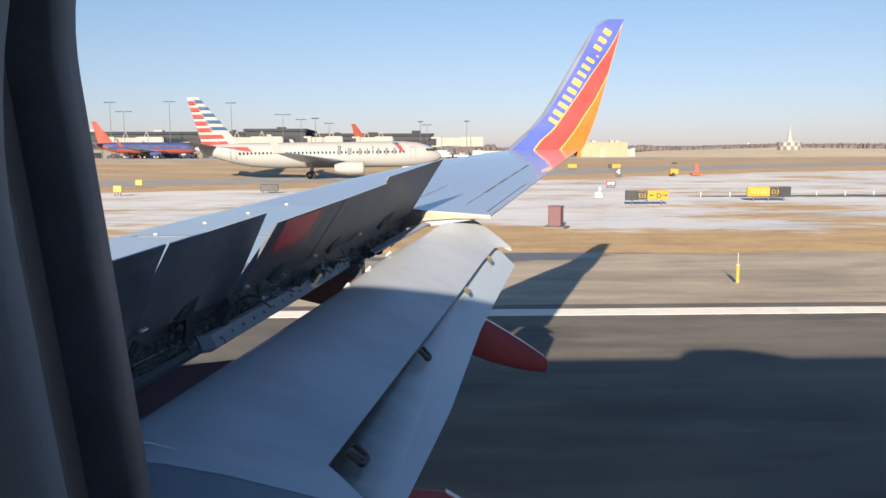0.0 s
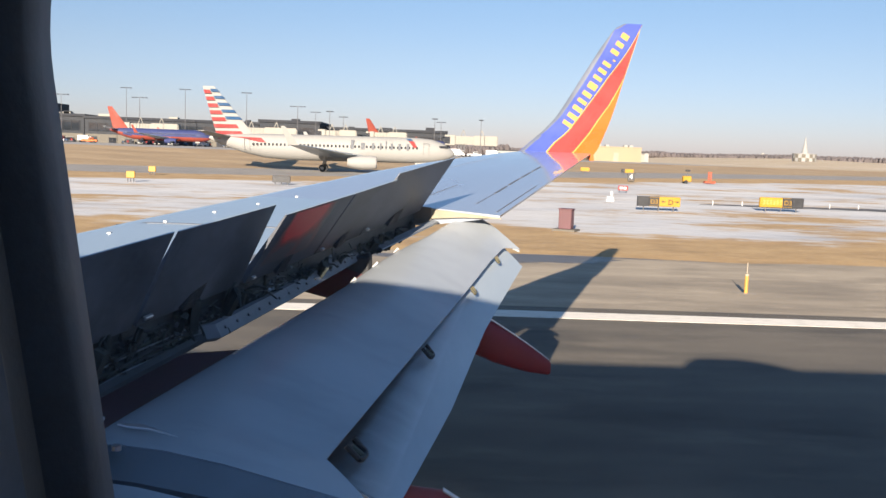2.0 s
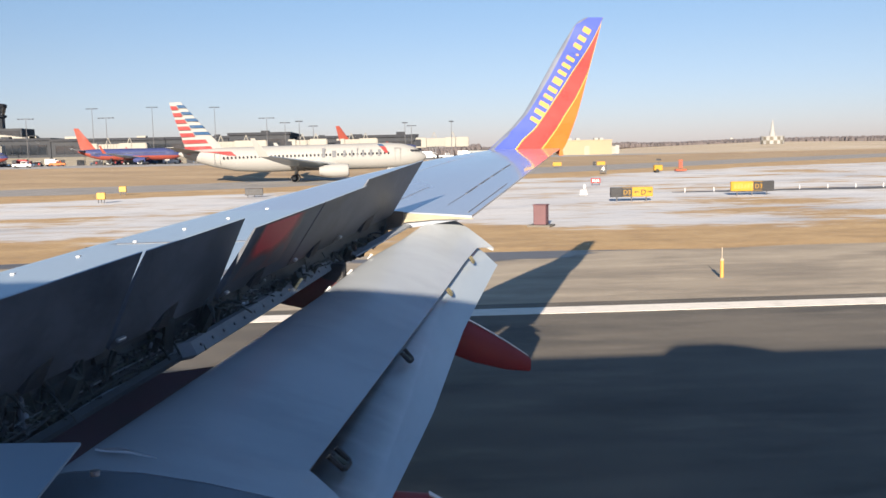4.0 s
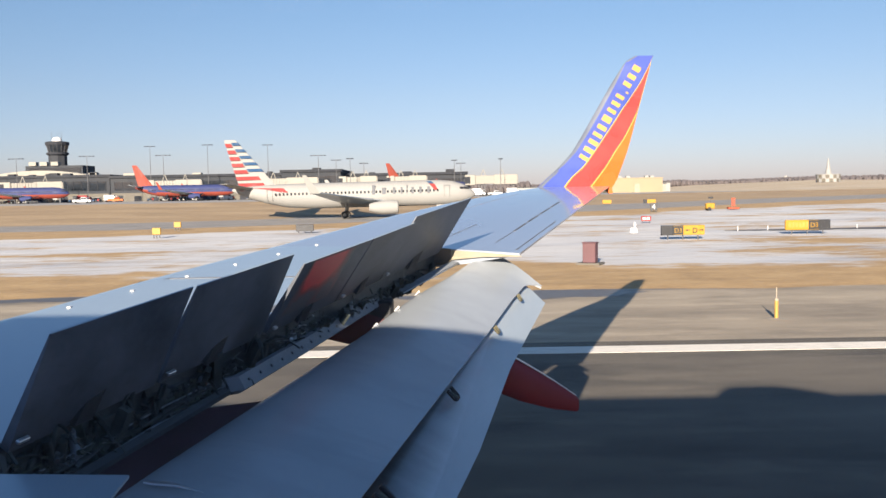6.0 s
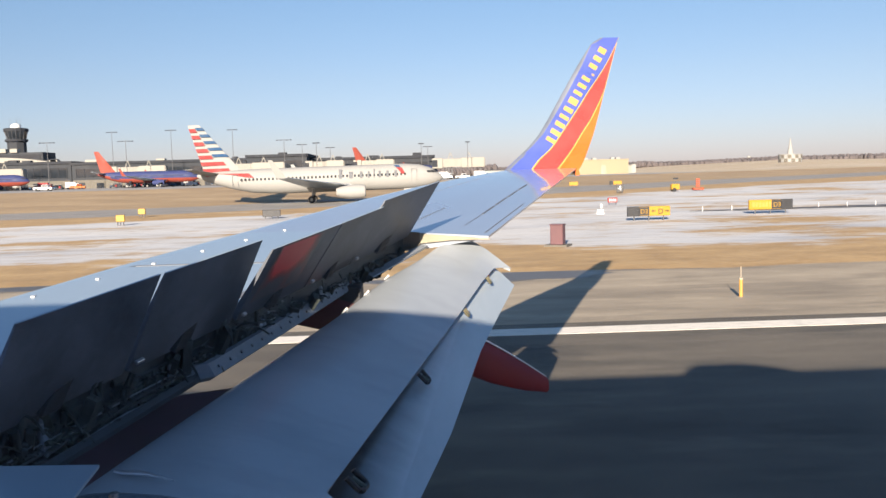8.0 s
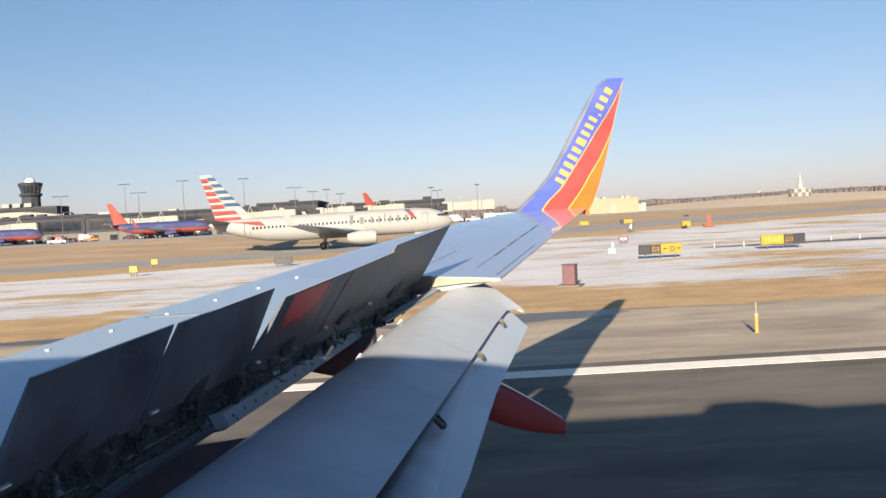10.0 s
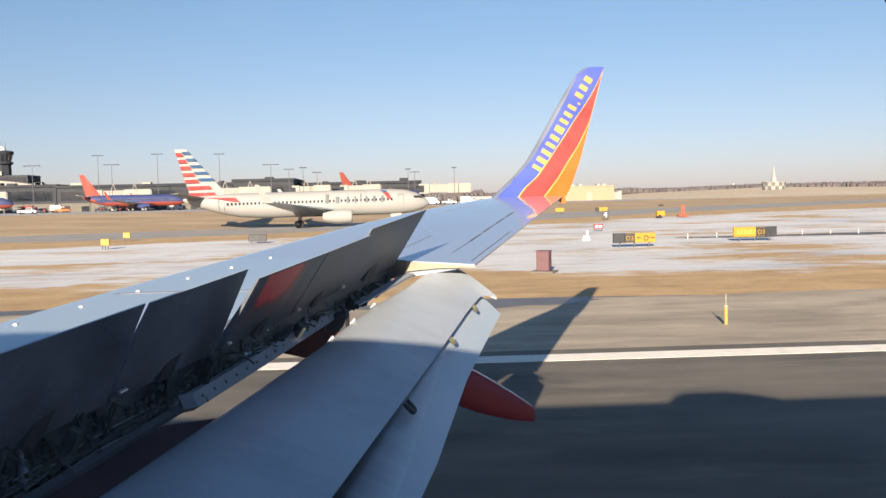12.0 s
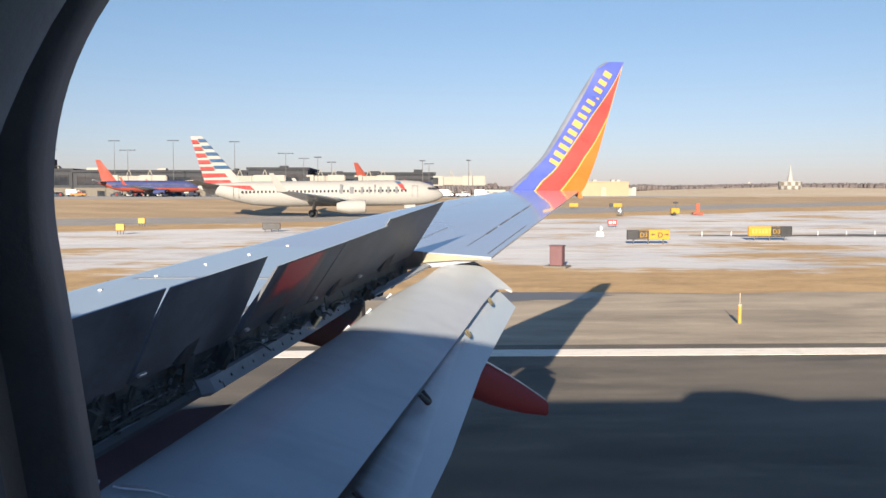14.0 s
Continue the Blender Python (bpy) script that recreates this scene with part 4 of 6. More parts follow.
def build_winglet():
    levels = list(np.linspace(3.74, 6.18, 34))
    rings = []
    for z in levels:
        y, a, b, *_ = winglet_row(z)
        c = b - a
        t = 0.045 * c
        prof = [(0, 0), (0.03, 0.7), (0.12, 1), (0.4, 0.9), (0.8, 0.35), (1, 0.05), (1, -0.05), (0.8, -0.35), (0.4, -0.9), (0.12, -1), (0.03, -0.7)]
        rings.append([(a + c * s, y + 0.05 + h * t, z) for s, h in prof])
    w = loft("winglet", rings, WINGLET_EDGE, plane, "upswept winglet with blue, red and orange stripes")

    def band(name, lo, hi, mat, lift, label=""):
        verts, faces = [], []
        cols = 6
        for z in levels:
            y, a, b, e0, e1, e2 = winglet_row(z)
            ed = {"0": e0, "1": e1, "2": e2, "r": 1.0}
            f0, f1 = lo(ed), hi(ed)
            f1 = max(f0, min(1.0, f1))
            c = b - a
            for i in range(cols):
                s = f0 + (f1 - f0) * i / (cols - 1)
                h = float(np.interp(s, [0, 0.03, 0.12, 0.4, 0.8, 1], [0, 0.7, 1, 0.9, 0.35, 0.05]))
                verts.append((a + c * s, y + 0.05 - h * 0.045 * c - lift, z))
        for i in range(len(levels) - 1):
            for j in range(cols - 1):
                k = i * cols + j
                faces.append((k, k + 1, k + cols + 1, k + cols))
        mesh_object(name, verts, faces, mat, w, label, True)

    loft("winglet_heel", [[(2.84, y, 3.765), (3.03, y, 3.765), (3.05, y, 3.66), (2.98, y, 3.655)] for y in (17.05, 17.12)], LIVERY_ORANGE, w, "orange heel below the trailing edge", smooth=False)
    band("blue_stripe", lambda e: e["0"], lambda e: e["1"], LIVERY_BLUE, 0.004, "blue painted stripe")
    band("red_stripe", lambda e: e["1"], lambda e: e["2"], LIVERY_RED, 0.0045, "red painted stripe")
    band("orange_stripe", lambda e: e["2"], lambda e: e["r"], LIVERY_ORANGE, 0.005, "orange painted stripe")
    band("yellow_line", lambda e: e["1"] - 0.012, lambda e: e["1"] + 0.012, LIVERY_YELLOW, 0.007, "thin yellow line")
    band("yellow_line", lambda e: e["2"] - 0.012, lambda e: e["2"] + 0.012 if e["2"] < 0.99 else e["2"], LIVERY_YELLOW, 0.007)
    # lettering as plain yellow bars, one for each character
    p0, p1 = Vector((2.55, 0, 4.27)), Vector((3.64, 0, 5.98))
    d = (p1 - p0).normalized()
    n = Vector((d.z, 0, -d.x))
    widths = [0.075, 0.088, 0.083, 0.07, 0.083, 0.12, 0.07, 0.073, 0.07, 0.03, 0.083, 0.088, 0.105]
    gap = ((p1 - p0).length - sum(widths)) / (len(widths) - 1)
    s = 0.0
    for i, wd in enumerate(widths):
        hgt = (0.19 - 0.0035 * i) if i != 9 else 0.05
        bm = bmesh.new()
        quad = []
        for u, v in ((s, 0.0), (s + wd, 0.0), (s + wd, 1.0), (s, 1.0)):
            q = p0 + d * u + n * (hgt / 2 - hgt * v if i != 9 else 0.10 - hgt * v)
            y, a, b, *_ = winglet_row(q.z)
            sh = (q.x - a) / (b - a)
            h = float(np.interp(sh, [0, 0.03, 0.12, 0.4, 0.8, 1], [0, 0.7, 1, 0.9, 0.35, 0.05]))
            quad.append((q.x, y + 0.05 - h * 0.045 * (b - a) - 0.012, q.z))
        lo_ = [bm.verts.new(v) for v in quad]
        hi_ = [bm.verts.new((v[0], v[1] + 0.008, v[2])) for v in quad]
        bm.faces.new(lo_)
        for k in range(4):
            bm.faces.new((lo_[k], hi_[k], hi_[(k + 1) % 4], lo_[(k + 1) % 4]))
        part("letter_bar", bm, LIVERY_YELLOW, w, "plain yellow bar in place of a letter" if i == 0 else "")
        s += wd + gap


build_winglet()


# fuselage and cabin
def fuselage():
    cz, R0 = 3.35, 1.88
    win = [(-0.25, 0.31)]
    left = [(-4.2 + 0.508 * i, -3.94 + 0.508 * i) for i in range(17)]
    xs = sorted({-16.0, -12, -9, -6.5, 6.0, 8.0, 10, 12, 15, 18.5, -0.25, 0.31, *[v for w in left for v in w]})
    zs_open = (3.36, 3.92)
    angs = sorted({*[2 * math.pi * i / 48 for i in range(48)]})
    a0, a1 = math.asin((zs_open[0] - cz) / R0), math.asin((zs_open[1] - cz) / R0)
    angs = [a for a in angs if not (min(a0, a1) - 0.03 < ((a + math.pi) % (2 * math.pi)) - math.pi < a1 + 0.03) and not (math.pi - a1 - 0.03 < a < math.pi - a0 + 0.03)]
    angs = sorted([*angs, a0 % (2 * math.pi), a1 % (2 * math.pi), (math.pi - a0) % (2 * math.pi), (math.pi - a1) % (2 * math.pi)])

    def shell(name, r, mat, label):
        verts, faces = [], []
        for x in xs:
            k = 1.0 if x < 10 else max(0.12, 1 - ((x - 10) / 9.5) ** 1.6)
            lift = 0 if x < 10 else (1 - k) * 1.3
            k2 = k if x > -12.5 else 0.8
            for a in angs:
                verts.append((x, r * k2 * math.cos(a), cz + lift + r * k2 * math.sin(a)))
        n = len(angs)
        for i in range(len(xs) - 1):
            for j in range(n):
                am = (angs[j] + ((angs[(j + 1) % n] - angs[j]) % (2 * math.pi)) / 2)
                xm = (xs[i] + xs[i + 1]) / 2
                zc, yc = cz + r * math.sin(am), math.cos(am)
                inside = zs_open[0] < cz + R0 * math.sin(am) < zs_open[1]
                if inside and yc > 0 and win[0][0] < xm < win[0][1]:
                    continue
                if inside and yc < 0 and any(w[0] < xm < w[1] for w in left):
                    continue
                k = (j + 1) % n
                faces.append((i * n + j, i * n + k, (i + 1) * n + k, (i + 1) * n + j))
        faces.append(tuple(range(n)))
        faces.append(tuple((len(xs) - 1) * n + j for j in range(n)))
        return mesh_object(name, verts, faces, mat, plane, label, True)

    shell("fuselage", R0, LIVERY_BLUE, "blue painted fuselage skin")
    shell("cabin_lining", R0 - 0.10, CABIN, "pale grey cabin lining")
    box("cabin_floor", -12, 12, -1.6, 1.6, 2.5, 2.62, CABIN, plane)
    rings = []
    for f in np.linspace(0, 1, 13):
        x = 1.05 + 2.4 * f
        h = 0.31 * (math.sin(math.pi / 2 * f / 0.2) ** 0.8 if f < 0.2 else 1.0 if f < 0.5 else 1 - ((f - 0.5) / 0.5) ** 1.4)
        h = max(0.01, h)
        rings.append([(x, 0.55 * math.cos(a) * (0.3 + 0.7 * h / 0.30), 5.20 + h * math.sin(a)) for a in np.linspace(0, math.pi, 11)])
    loft("radome", rings, WHITE, plane, "smooth antenna fairing on the crown", closed=True)


fuselage()


def rounded(x0, x1, z0, z1, r, n=24):
    pts = []
    for cx, cz, a in ((x1 - r, z1 - r, 0), (x0 + r, z1 - r, 90), (x0 + r, z0 + r, 180), (x1 - r, z0 + r, 270)):
        for i in range(n + 1):
            t = radians(a + 90 * i / n)
            pts.append((cx + r * math.cos(t), cz + r * math.sin(t)))
    return pts


def cabin_window():
    """Round-cornered window: lining bezel, dark reveal, rubber seal and outer frame, leaning in at the top."""
    m = Matrix.Translation((0.03, 1.76, 3.72)) @ pose(0, 0, 0, 0, -4) @ Matrix.Translation((0, 0, -0.08)) @ pose(0, 0, 0, 9) @ Matrix.Translation((-0.03, -1.76, -3.64))
    wdw = thing("window_1", "round-cornered cabin window with dark reveal and grey bezel", "window", kind="structure")

    def ringed(name, loops, mat, label=""):
        rings = [[m @ Vector((x, y, z)) for x, z in pts] for y, pts in loops]
        n = len(rings[0])
        verts = [p for r in rings for p in r]
        faces = [(i * n + j, i * n + (j + 1) % n, (i + 1) * n + (j + 1) % n, (i + 1) * n + j) for i in range(len(rings) - 1) for j in range(n)]
        return mesh_object(name, verts, faces, mat, wdw, label, True)

    big = rounded(-0.60, 0.66, 3.0, 4.25, 0.05)
    bez0 = rounded(-0.125, 0.205, 3.405, 3.84, 0.125)
    bez = rounded(-0.092, 0.172, 3.435, 3.822, 0.12)
    rev = rounded(-0.128, 0.20, 3.42, 3.845, 0.11)
    out0 = rounded(-0.135, 0.205, 3.41, 3.84, 0.11)
    seal = rounded(-0.130, 0.20, 3.435, 3.832, 0.108)
    out = rounded(-0.122, 0.190, 3.445, 3.822, 0.10)
    hull = rounded(-0.45, 0.51, 3.2, 4.1, 0.05)
    glass = plate("pane", [m @ Vector(v) for v in ((-0.16, 1.77, 3.41), (0.23, 1.77, 3.41), (0.23, 1.77, 3.85), (-0.16, 1.77, 3.85))], 0.003, PANE, wdw, "clear acrylic pane")
    glass.visible_shadow = False
    ringed("bezel", [(1.60, big), (1.615, bez0), (1.63, bez), (1.65, bez)], CABIN, "grey moulded plastic bezel")
    # the joint that runs round the bezel a little way out from the opening
    lerp = lambda f: [(p[0] + (q[0] - p[0]) * f, p[1] + (q[1] - p[1]) * f) for p, q in zip(bez, bez0)]
    ringed("bezel_joint", [(1.630 - 0.015 * f - up, lerp(f)) for f, up in ((0.20, 0.0002), (0.22, 0.0010), (0.30, 0.0010), (0.32, 0.0002))], DARK_TRIM, "dark joint line round the bezel")
    ringed("reveal", [(1.65, bez), (1.66, rev), (1.73, rev)], DARK_TRIM, "dark reveal between the panes")
    ringed("seal", [(1.73, rev), (1.735, seal), (1.745, seal)], SEAL_RING, "grey rubber seal")
    ringed("outer_frame", [(1.745, seal), (1.755, out), (1.775, out), (1.79, out0), (1.80, hull)], DARK_TRIM, "dark outer window frame")


cabin_window()


# ---- distant airport ----
TERMINAL_GREY = paint("terminal cladding", (0.032, 0.035, 0.041), 0.9, 0.0, 0.15, 0.12)
TERMINAL_DARK = paint("terminal dark roof band", (0.024, 0.026, 0.032), 0.9, 0.0, 0.15, 0.15)
TERMINAL_PALE = paint("terminal pale base wall", (0.125, 0.112, 0.09), 0.8, 0.0, 0.15, 0.2)
GLAZING = paint("dark glazing", (0.02, 0.024, 0.03), 0.12, 0.0, 0.2, 0.3, relief=0)
BRIDGE_WHITE = paint("jet bridge cream white", (0.255, 0.24, 0.205), 0.6, 0.0, 0.1, 0.3)
TAN_WALL = paint("tan metal wall", (0.27, 0.215, 0.13), 0.6, 0.0, 0.08, 0.2)
STEEL = paint("galvanised steel", (0.10, 0.10, 0.105), 0.8, 0.0, 0.2, 0.5)
TYRE = paint("black rubber", (0.02, 0.02, 0.02), 0.8, 0.0, 0.2, 4)
SILVER = paint("pale silver paint", (0.27, 0.265, 0.25), 0.75, 0.0, 0.04, 0.15)
FIN_RED = paint("orange red tail paint", (0.23, 0.042, 0.024), 0.75, 0.0, 0.08, 0.3)
BODY_BLUE = paint("deep blue fuselage paint", (0.024, 0.034, 0.115), 0.75, 0.0, 0.08, 0.3)
FLAG_RED = paint("tail red", (0.24, 0.028, 0.027), 0.75, 0.0, 0.06, 0.5)
FLAG_BLUE = paint("tail blue", (0.014, 0.055, 0.13), 0.75, 0.0, 0.06, 0.5)
TITLE_GREY = paint("grey title paint", (0.12, 0.125, 0.135), 0.75, 0.0, 0.05, 1)
SIGN_YELLOW = paint("sign yellow", (0.37, 0.20, 0.012), 0.4, 0.0, 0.06, 1)
STAKE_YELLOW = paint("faded stake yellow", (0.46, 0.25, 0.05), 0.5, 0.0, 0.1, 2)
SIGN_BLACK = paint("sign black", (0.02, 0.02, 0.022), 0.5, 0.0, 0.1, 1)
ORANGE_BOARD = paint("closure board orange", (0.30, 0.06, 0.022), 0.6, 0.0, 0.1, 2)
GRAVEL = paint("dark wet gravel", (0.11, 0.105, 0.10), 0.8, 0.0, 0.4, 1.5, relief=0.4)
MAROON = paint("weathered maroon box", (0.12, 0.055, 0.06), 0.6, 0.0, 0.15, 1)
CONCRETE = paint("pale concrete", (0.33, 0.28, 0.21), 0.9, 0.0, 0.15, 0.6)
TREE_BARK = paint("bare winter twigs", (0.098, 0.083, 0.082), 0.9, 0.0, 0.25, 0.05)


def ellipse_ring(x, cy, cz, ry, rz, n=24):
    return [(x, cy + ry * math.cos(a), cz + rz * math.sin(a)) for a in np.linspace(0, 2 * math.pi, n, endpoint=False)]


def blade(name, root, tip, mat, parent, thick=0.1, vertical=False, label=""):
    """A wing, fin or tailplane: root and tip are (front x, rear x, y, z)."""
    rings = []
    for f in (0, 0.33, 0.66, 1):
        a, b, y, z = [p + (q - p) * f for p, q in zip(root, tip)]
        c = b - a
        t = abs(c) * thick / 2 * (1 - 0.3 * f)
        prof = [(0, 0), (0.08, 0.8), (0.35, 1), (0.75, 0.45), (1, 0.05), (1, -0.05), (0.75, -0.4), (0.35, -0.9), (0.08, -0.7)]
        rings.append([(a + c * s, y + (h * t if vertical else 0), z + (0 if vertical else h * t)) for s, h in prof])
    return loft(name, rings, mat, parent, label)


def distant_airliner(name, label, m, body, belly, fin_mat, stretch=1.0, stripes=False, title=False):
    """Twin-jet with winglets, nose towards local +x, wheels on z = 0."""
    a = thing(name, label, "airplane", m, group="parked and taxiing airliners")
    k = stretch
    stations = [(19.7, 3.15, 0.05), (19.4, 3.2, 0.42), (18.6, 3.28, 0.95), (17.4, 3.4, 1.42), (15.8, 3.5, 1.75), (13.5, 3.55, 1.88), (6, 3.55, 1.88), (0, 3.55, 1.88), (-7, 3.55, 1.88),
                (-11, 3.68, 1.74), (-14.5, 4.0, 1.35), (-17.5, 4.4, 0.82), (-19.2, 4.65, 0.42), (-19.8, 4.7, 0.15)]
    n = 24
    verts, faces, fm = [], [], []
    for x, z, r in stations:
        verts += ellipse_ring(x * k, 0, z, r, r * 1.04, n)
    for i in range(len(stations) - 1):
        for j in range(n):
            faces.append((i * n + j, (i + 1) * n + j, (i + 1) * n + (j + 1) % n, i * n + (j + 1) % n))
            down = math.sin(2 * math.pi * (j + 0.5) / n)
            tail = stations[i][0] < -9
            fm.append(1 if down < (-0.25 if not tail else 0.45 - 0.12 * (stations[i][0] + 19)) else 0)
    mesh_object("fuselage", verts, faces, None, a, "", True, [body, belly], fm)
    fin = blade("fin", (-12.6 * k, -18.6 * k, 0, 5.1), (-19.0 * k, -20.8 * k, 0, 12.4), fin_mat, a, 0.08, True)
    for s in (-1, 1):
        blade("tailplane", (-16.0 * k, -19.2 * k, 0.3 * s, 4.9), (-19.0 * k, -20.4 * k, 7.1 * s, 5.6), SILVER if stripes else WING, a, 0.09)
        w = blade("wing", (5.2 * k, -2.4 * k, 1.5 * s, 2.35), (-4.0 * k, -5.6 * k, 17.0 * s, 3.9), WING, a, 0.11)
        blade("winglet", (-4.1 * k, -5.5 * k, 17.0 * s, 3.85), (-5.9 * k, -6.5 * k, 17.7 * s, 6.3), SILVER if stripes else fin_mat, w, 0.07)
        rings = [ellipse_ring(x * k, 4.85 * s, 1.55, r, r * 0.96, 18) for x, r in ((7.0, 0.82), (6.85, 0.98), (6.0, 1.08), (4.5, 1.05), (3.2, 0.85), (2.4, 0.6))]
        e = loft("engine", rings, SILVER if stripes else body, a, "engine nacelle")
        loft("fan", [ellipse_ring(7.02 * k, 4.85 * s, 1.55, 0.80, 0.77, 18), ellipse_ring(6.9 * k, 4.85 * s, 1.55, 0.7, 0.67, 18)], TYRE, e)
        for o in (-0.43, 0.43):
            tyre = rod("wheel", ((-1.6) * k, 2.85 * s + o - 0.17, 0.55), ((-1.6) * k, 2.85 * s + o + 0.17, 0.55), 0.55, TYRE, a, seg=16)
            rod("hub", ((-1.6) * k, 2.85 * s + o - 0.18, 0.55), ((-1.6) * k, 2.85 * s + o + 0.18, 0.55), 0.24, SILVER, tyre, seg=12)
        rod("gear_leg", (-1.6 * k, 2.85 * s, 0.5), (-1.2 * k, 2.5 * s, 2.6), 0.14, SILVER, a)
        rod("nose_wheel", (14.0 * k, 0.2 * s - 0.11, 0.34), (14.0 * k, 0.2 * s + 0.11, 0.34), 0.34, TYRE, a, seg=14)
    rod("gear_leg", (14.0 * k, 0, 0.3), (14.1 * k, 0, 2.0), 0.1, SILVER, a)
    box("gear_door", 13.2 * k, 15.0 * k, -0.5, -0.46, 1.2, 1.9, SILVER, a)
    # cabin windows, doors and flight deck glass on both sides
    for s in (-1, 1):
        bm = bmesh.new()
        count = int(46 * k)
        for i in range(count):
            x = (-12.6 + 26.0 * i / (count - 1)) * k
            r = 1.88 if x > -7 * k else 1.84
            box_bm(bm, x - 0.13, x + 0.13, s * (r - 0.01) - 0.02, s * (r - 0.01) + 0.02, 3.72, 4.08)
        tagged(part("window_row", bm, GLAZING, a, "row of dark cabin windows"), kind="stuff")
        for x0, x1, r in ((17.0, 17.6, 1.30), (17.65, 18.15, 1.12), (18.2, 18.55, 0.9)):
            box("flight_deck_window", x0 * k, x1 * k, s * r - 0.02, s * r + 0.05 * s + 0.02, 4.0, 4.35, GLAZING, a)
        for x in (14.9, -13.6):
            bm = bmesh.new()
            r = 1.80 if x > 0 else 1.47
            for q in ((x - 0.45, x - 0.41, 2.9, 4.7), (x + 0.41, x + 0.45, 2.9, 4.7), (x - 0.45, x + 0.45, 4.66, 4.7)):
                box_bm(bm, q[0] * k, q[1] * k, s * r - 0.03, s * r + 0.03, q[2], q[3])
            part("door_outline", bm, STEEL, a)
    if stripes:
        rows = 7
        for i in range(rows):
            z0 = 5.15 + 7.1 * (i + 0.05) / rows
            z1 = 5.15 + 7.1 * (i + 0.60) / rows
            for s in (-1, 1):
                quads = {FLAG_RED: [], FLAG_BLUE: []}
                for z in (z0, z1):
                    f = (z - 5.1) / 7.3
                    fr, re = (-12.6 - 6.4 * f) * k, (-18.6 - 2.2 * f) * k
                    mid = re + (fr - re) * (0.47 - 0.03 * i / rows if i > 1 else 0.72)
                    quads[FLAG_RED].append((re + 0.02, mid - 0.0, z))
                    quads[FLAG_BLUE].append((mid + 0.02, fr - 0.12, z))
                for mat, q in quads.items():
                    if mat is FLAG_BLUE and i < 2:
                        continue
                    dz = 0.26 if mat is FLAG_BLUE else 0.0
                    (a0, b0, za), (a1, b1, zb) = q
                    o = s * 0.30
                    vv = [(a0, o, za + dz), (b0, o, za + dz), (b1, o, zb + dz - (0.1 if dz else 0)), (a1, o, zb + dz - (0.1 if dz else 0))]
                    vv += [(p[0], s * 0.02, p[2]) for p in vv]
                    mesh_object("tail_stripe", vv, [(0, 1, 2, 3), (0, 4, 5, 1), (1, 5, 6, 2), (2, 6, 7, 3), (3, 7, 4, 0)], mat, fin, "red and blue painted tail stripe" if i == 3 else "")
        for s in (-1, 1):
            mesh_object("tail_band", [(-18.4 * k, s * 0.66, 4.55), (-10.6 * k, s * 1.76, 4.15), (-11.4 * k, s * 1.55, 4.85), (-18.0 * k, s * 0.5, 5.0)], [(0, 1, 2, 3)], FLAG_RED, a)
    if title:
        # eight plain grey bars stand for the name, then a small two-colour mark
        s = -1
        x = 2.6
        for wd, up in ((1.1, 1.0), (1.45, 0.7), (0.9, 0.7), (0.6, 0.7), (0.25, 0.95), (0.8, 0.7), (0.9, 0.7), (0.9, 0.7)):
            box("title_bar", (x + 0.2 * wd) * k, (x + 0.62 * wd) * k, -1.92, -1.80, 3.5, 3.5 + 1.45 * up, TITLE_GREY, a, "plain grey bar in place of a letter" if x < 3 else "")
            x += wd + 0.42
        mesh_object("emblem", [(12.0 * k, -1.93, 5.0), (12.9 * k, -1.9, 4.9), (13.5 * k, -1.86, 3.9), (12.9 * k, -1.9, 3.95)], [(0, 1, 2, 3)], FLAG_RED, a, "plain red mark")
        mesh_object("emblem", [(11.5 * k, -1.80, 5.3), (12.4 * k, -1.72, 5.32), (12.75 * k, -1.86, 5.02), (12.3 * k, -1.88, 4.98)], [(0, 1, 2, 3)], FLAG_BLUE, a, "plain blue mark")
    return a


distant_airliner("airliner", "silver-white airliner with red and blue striped tail on the taxiway", pose(-13.7, 136.5, 0.25, 0, -0.6, 3), SILVER, SILVER, SILVER, 0.95, True, True)
distant_airliner("airliner", "blue airliner with red belly and orange-red tail at the gate", pose(-88.5, 300, 2.74, 0, 0, 4), BODY_BLUE, FIN_RED, FIN_RED, 0.85)
distant_airliner("airliner", "blue airliner with red belly and orange-red tail at the gate", pose(-146, 301, 2.74, 0, 0, 4), BODY_BLUE, FIN_RED, FIN_RED, 0.85)
distant_airliner("airliner", "blue airliner with red belly and orange-red tail at the gate", pose(-5, 328, 2.78, 0, 0, 24), BODY_BLUE, FIN_RED, FIN_RED, 0.85)


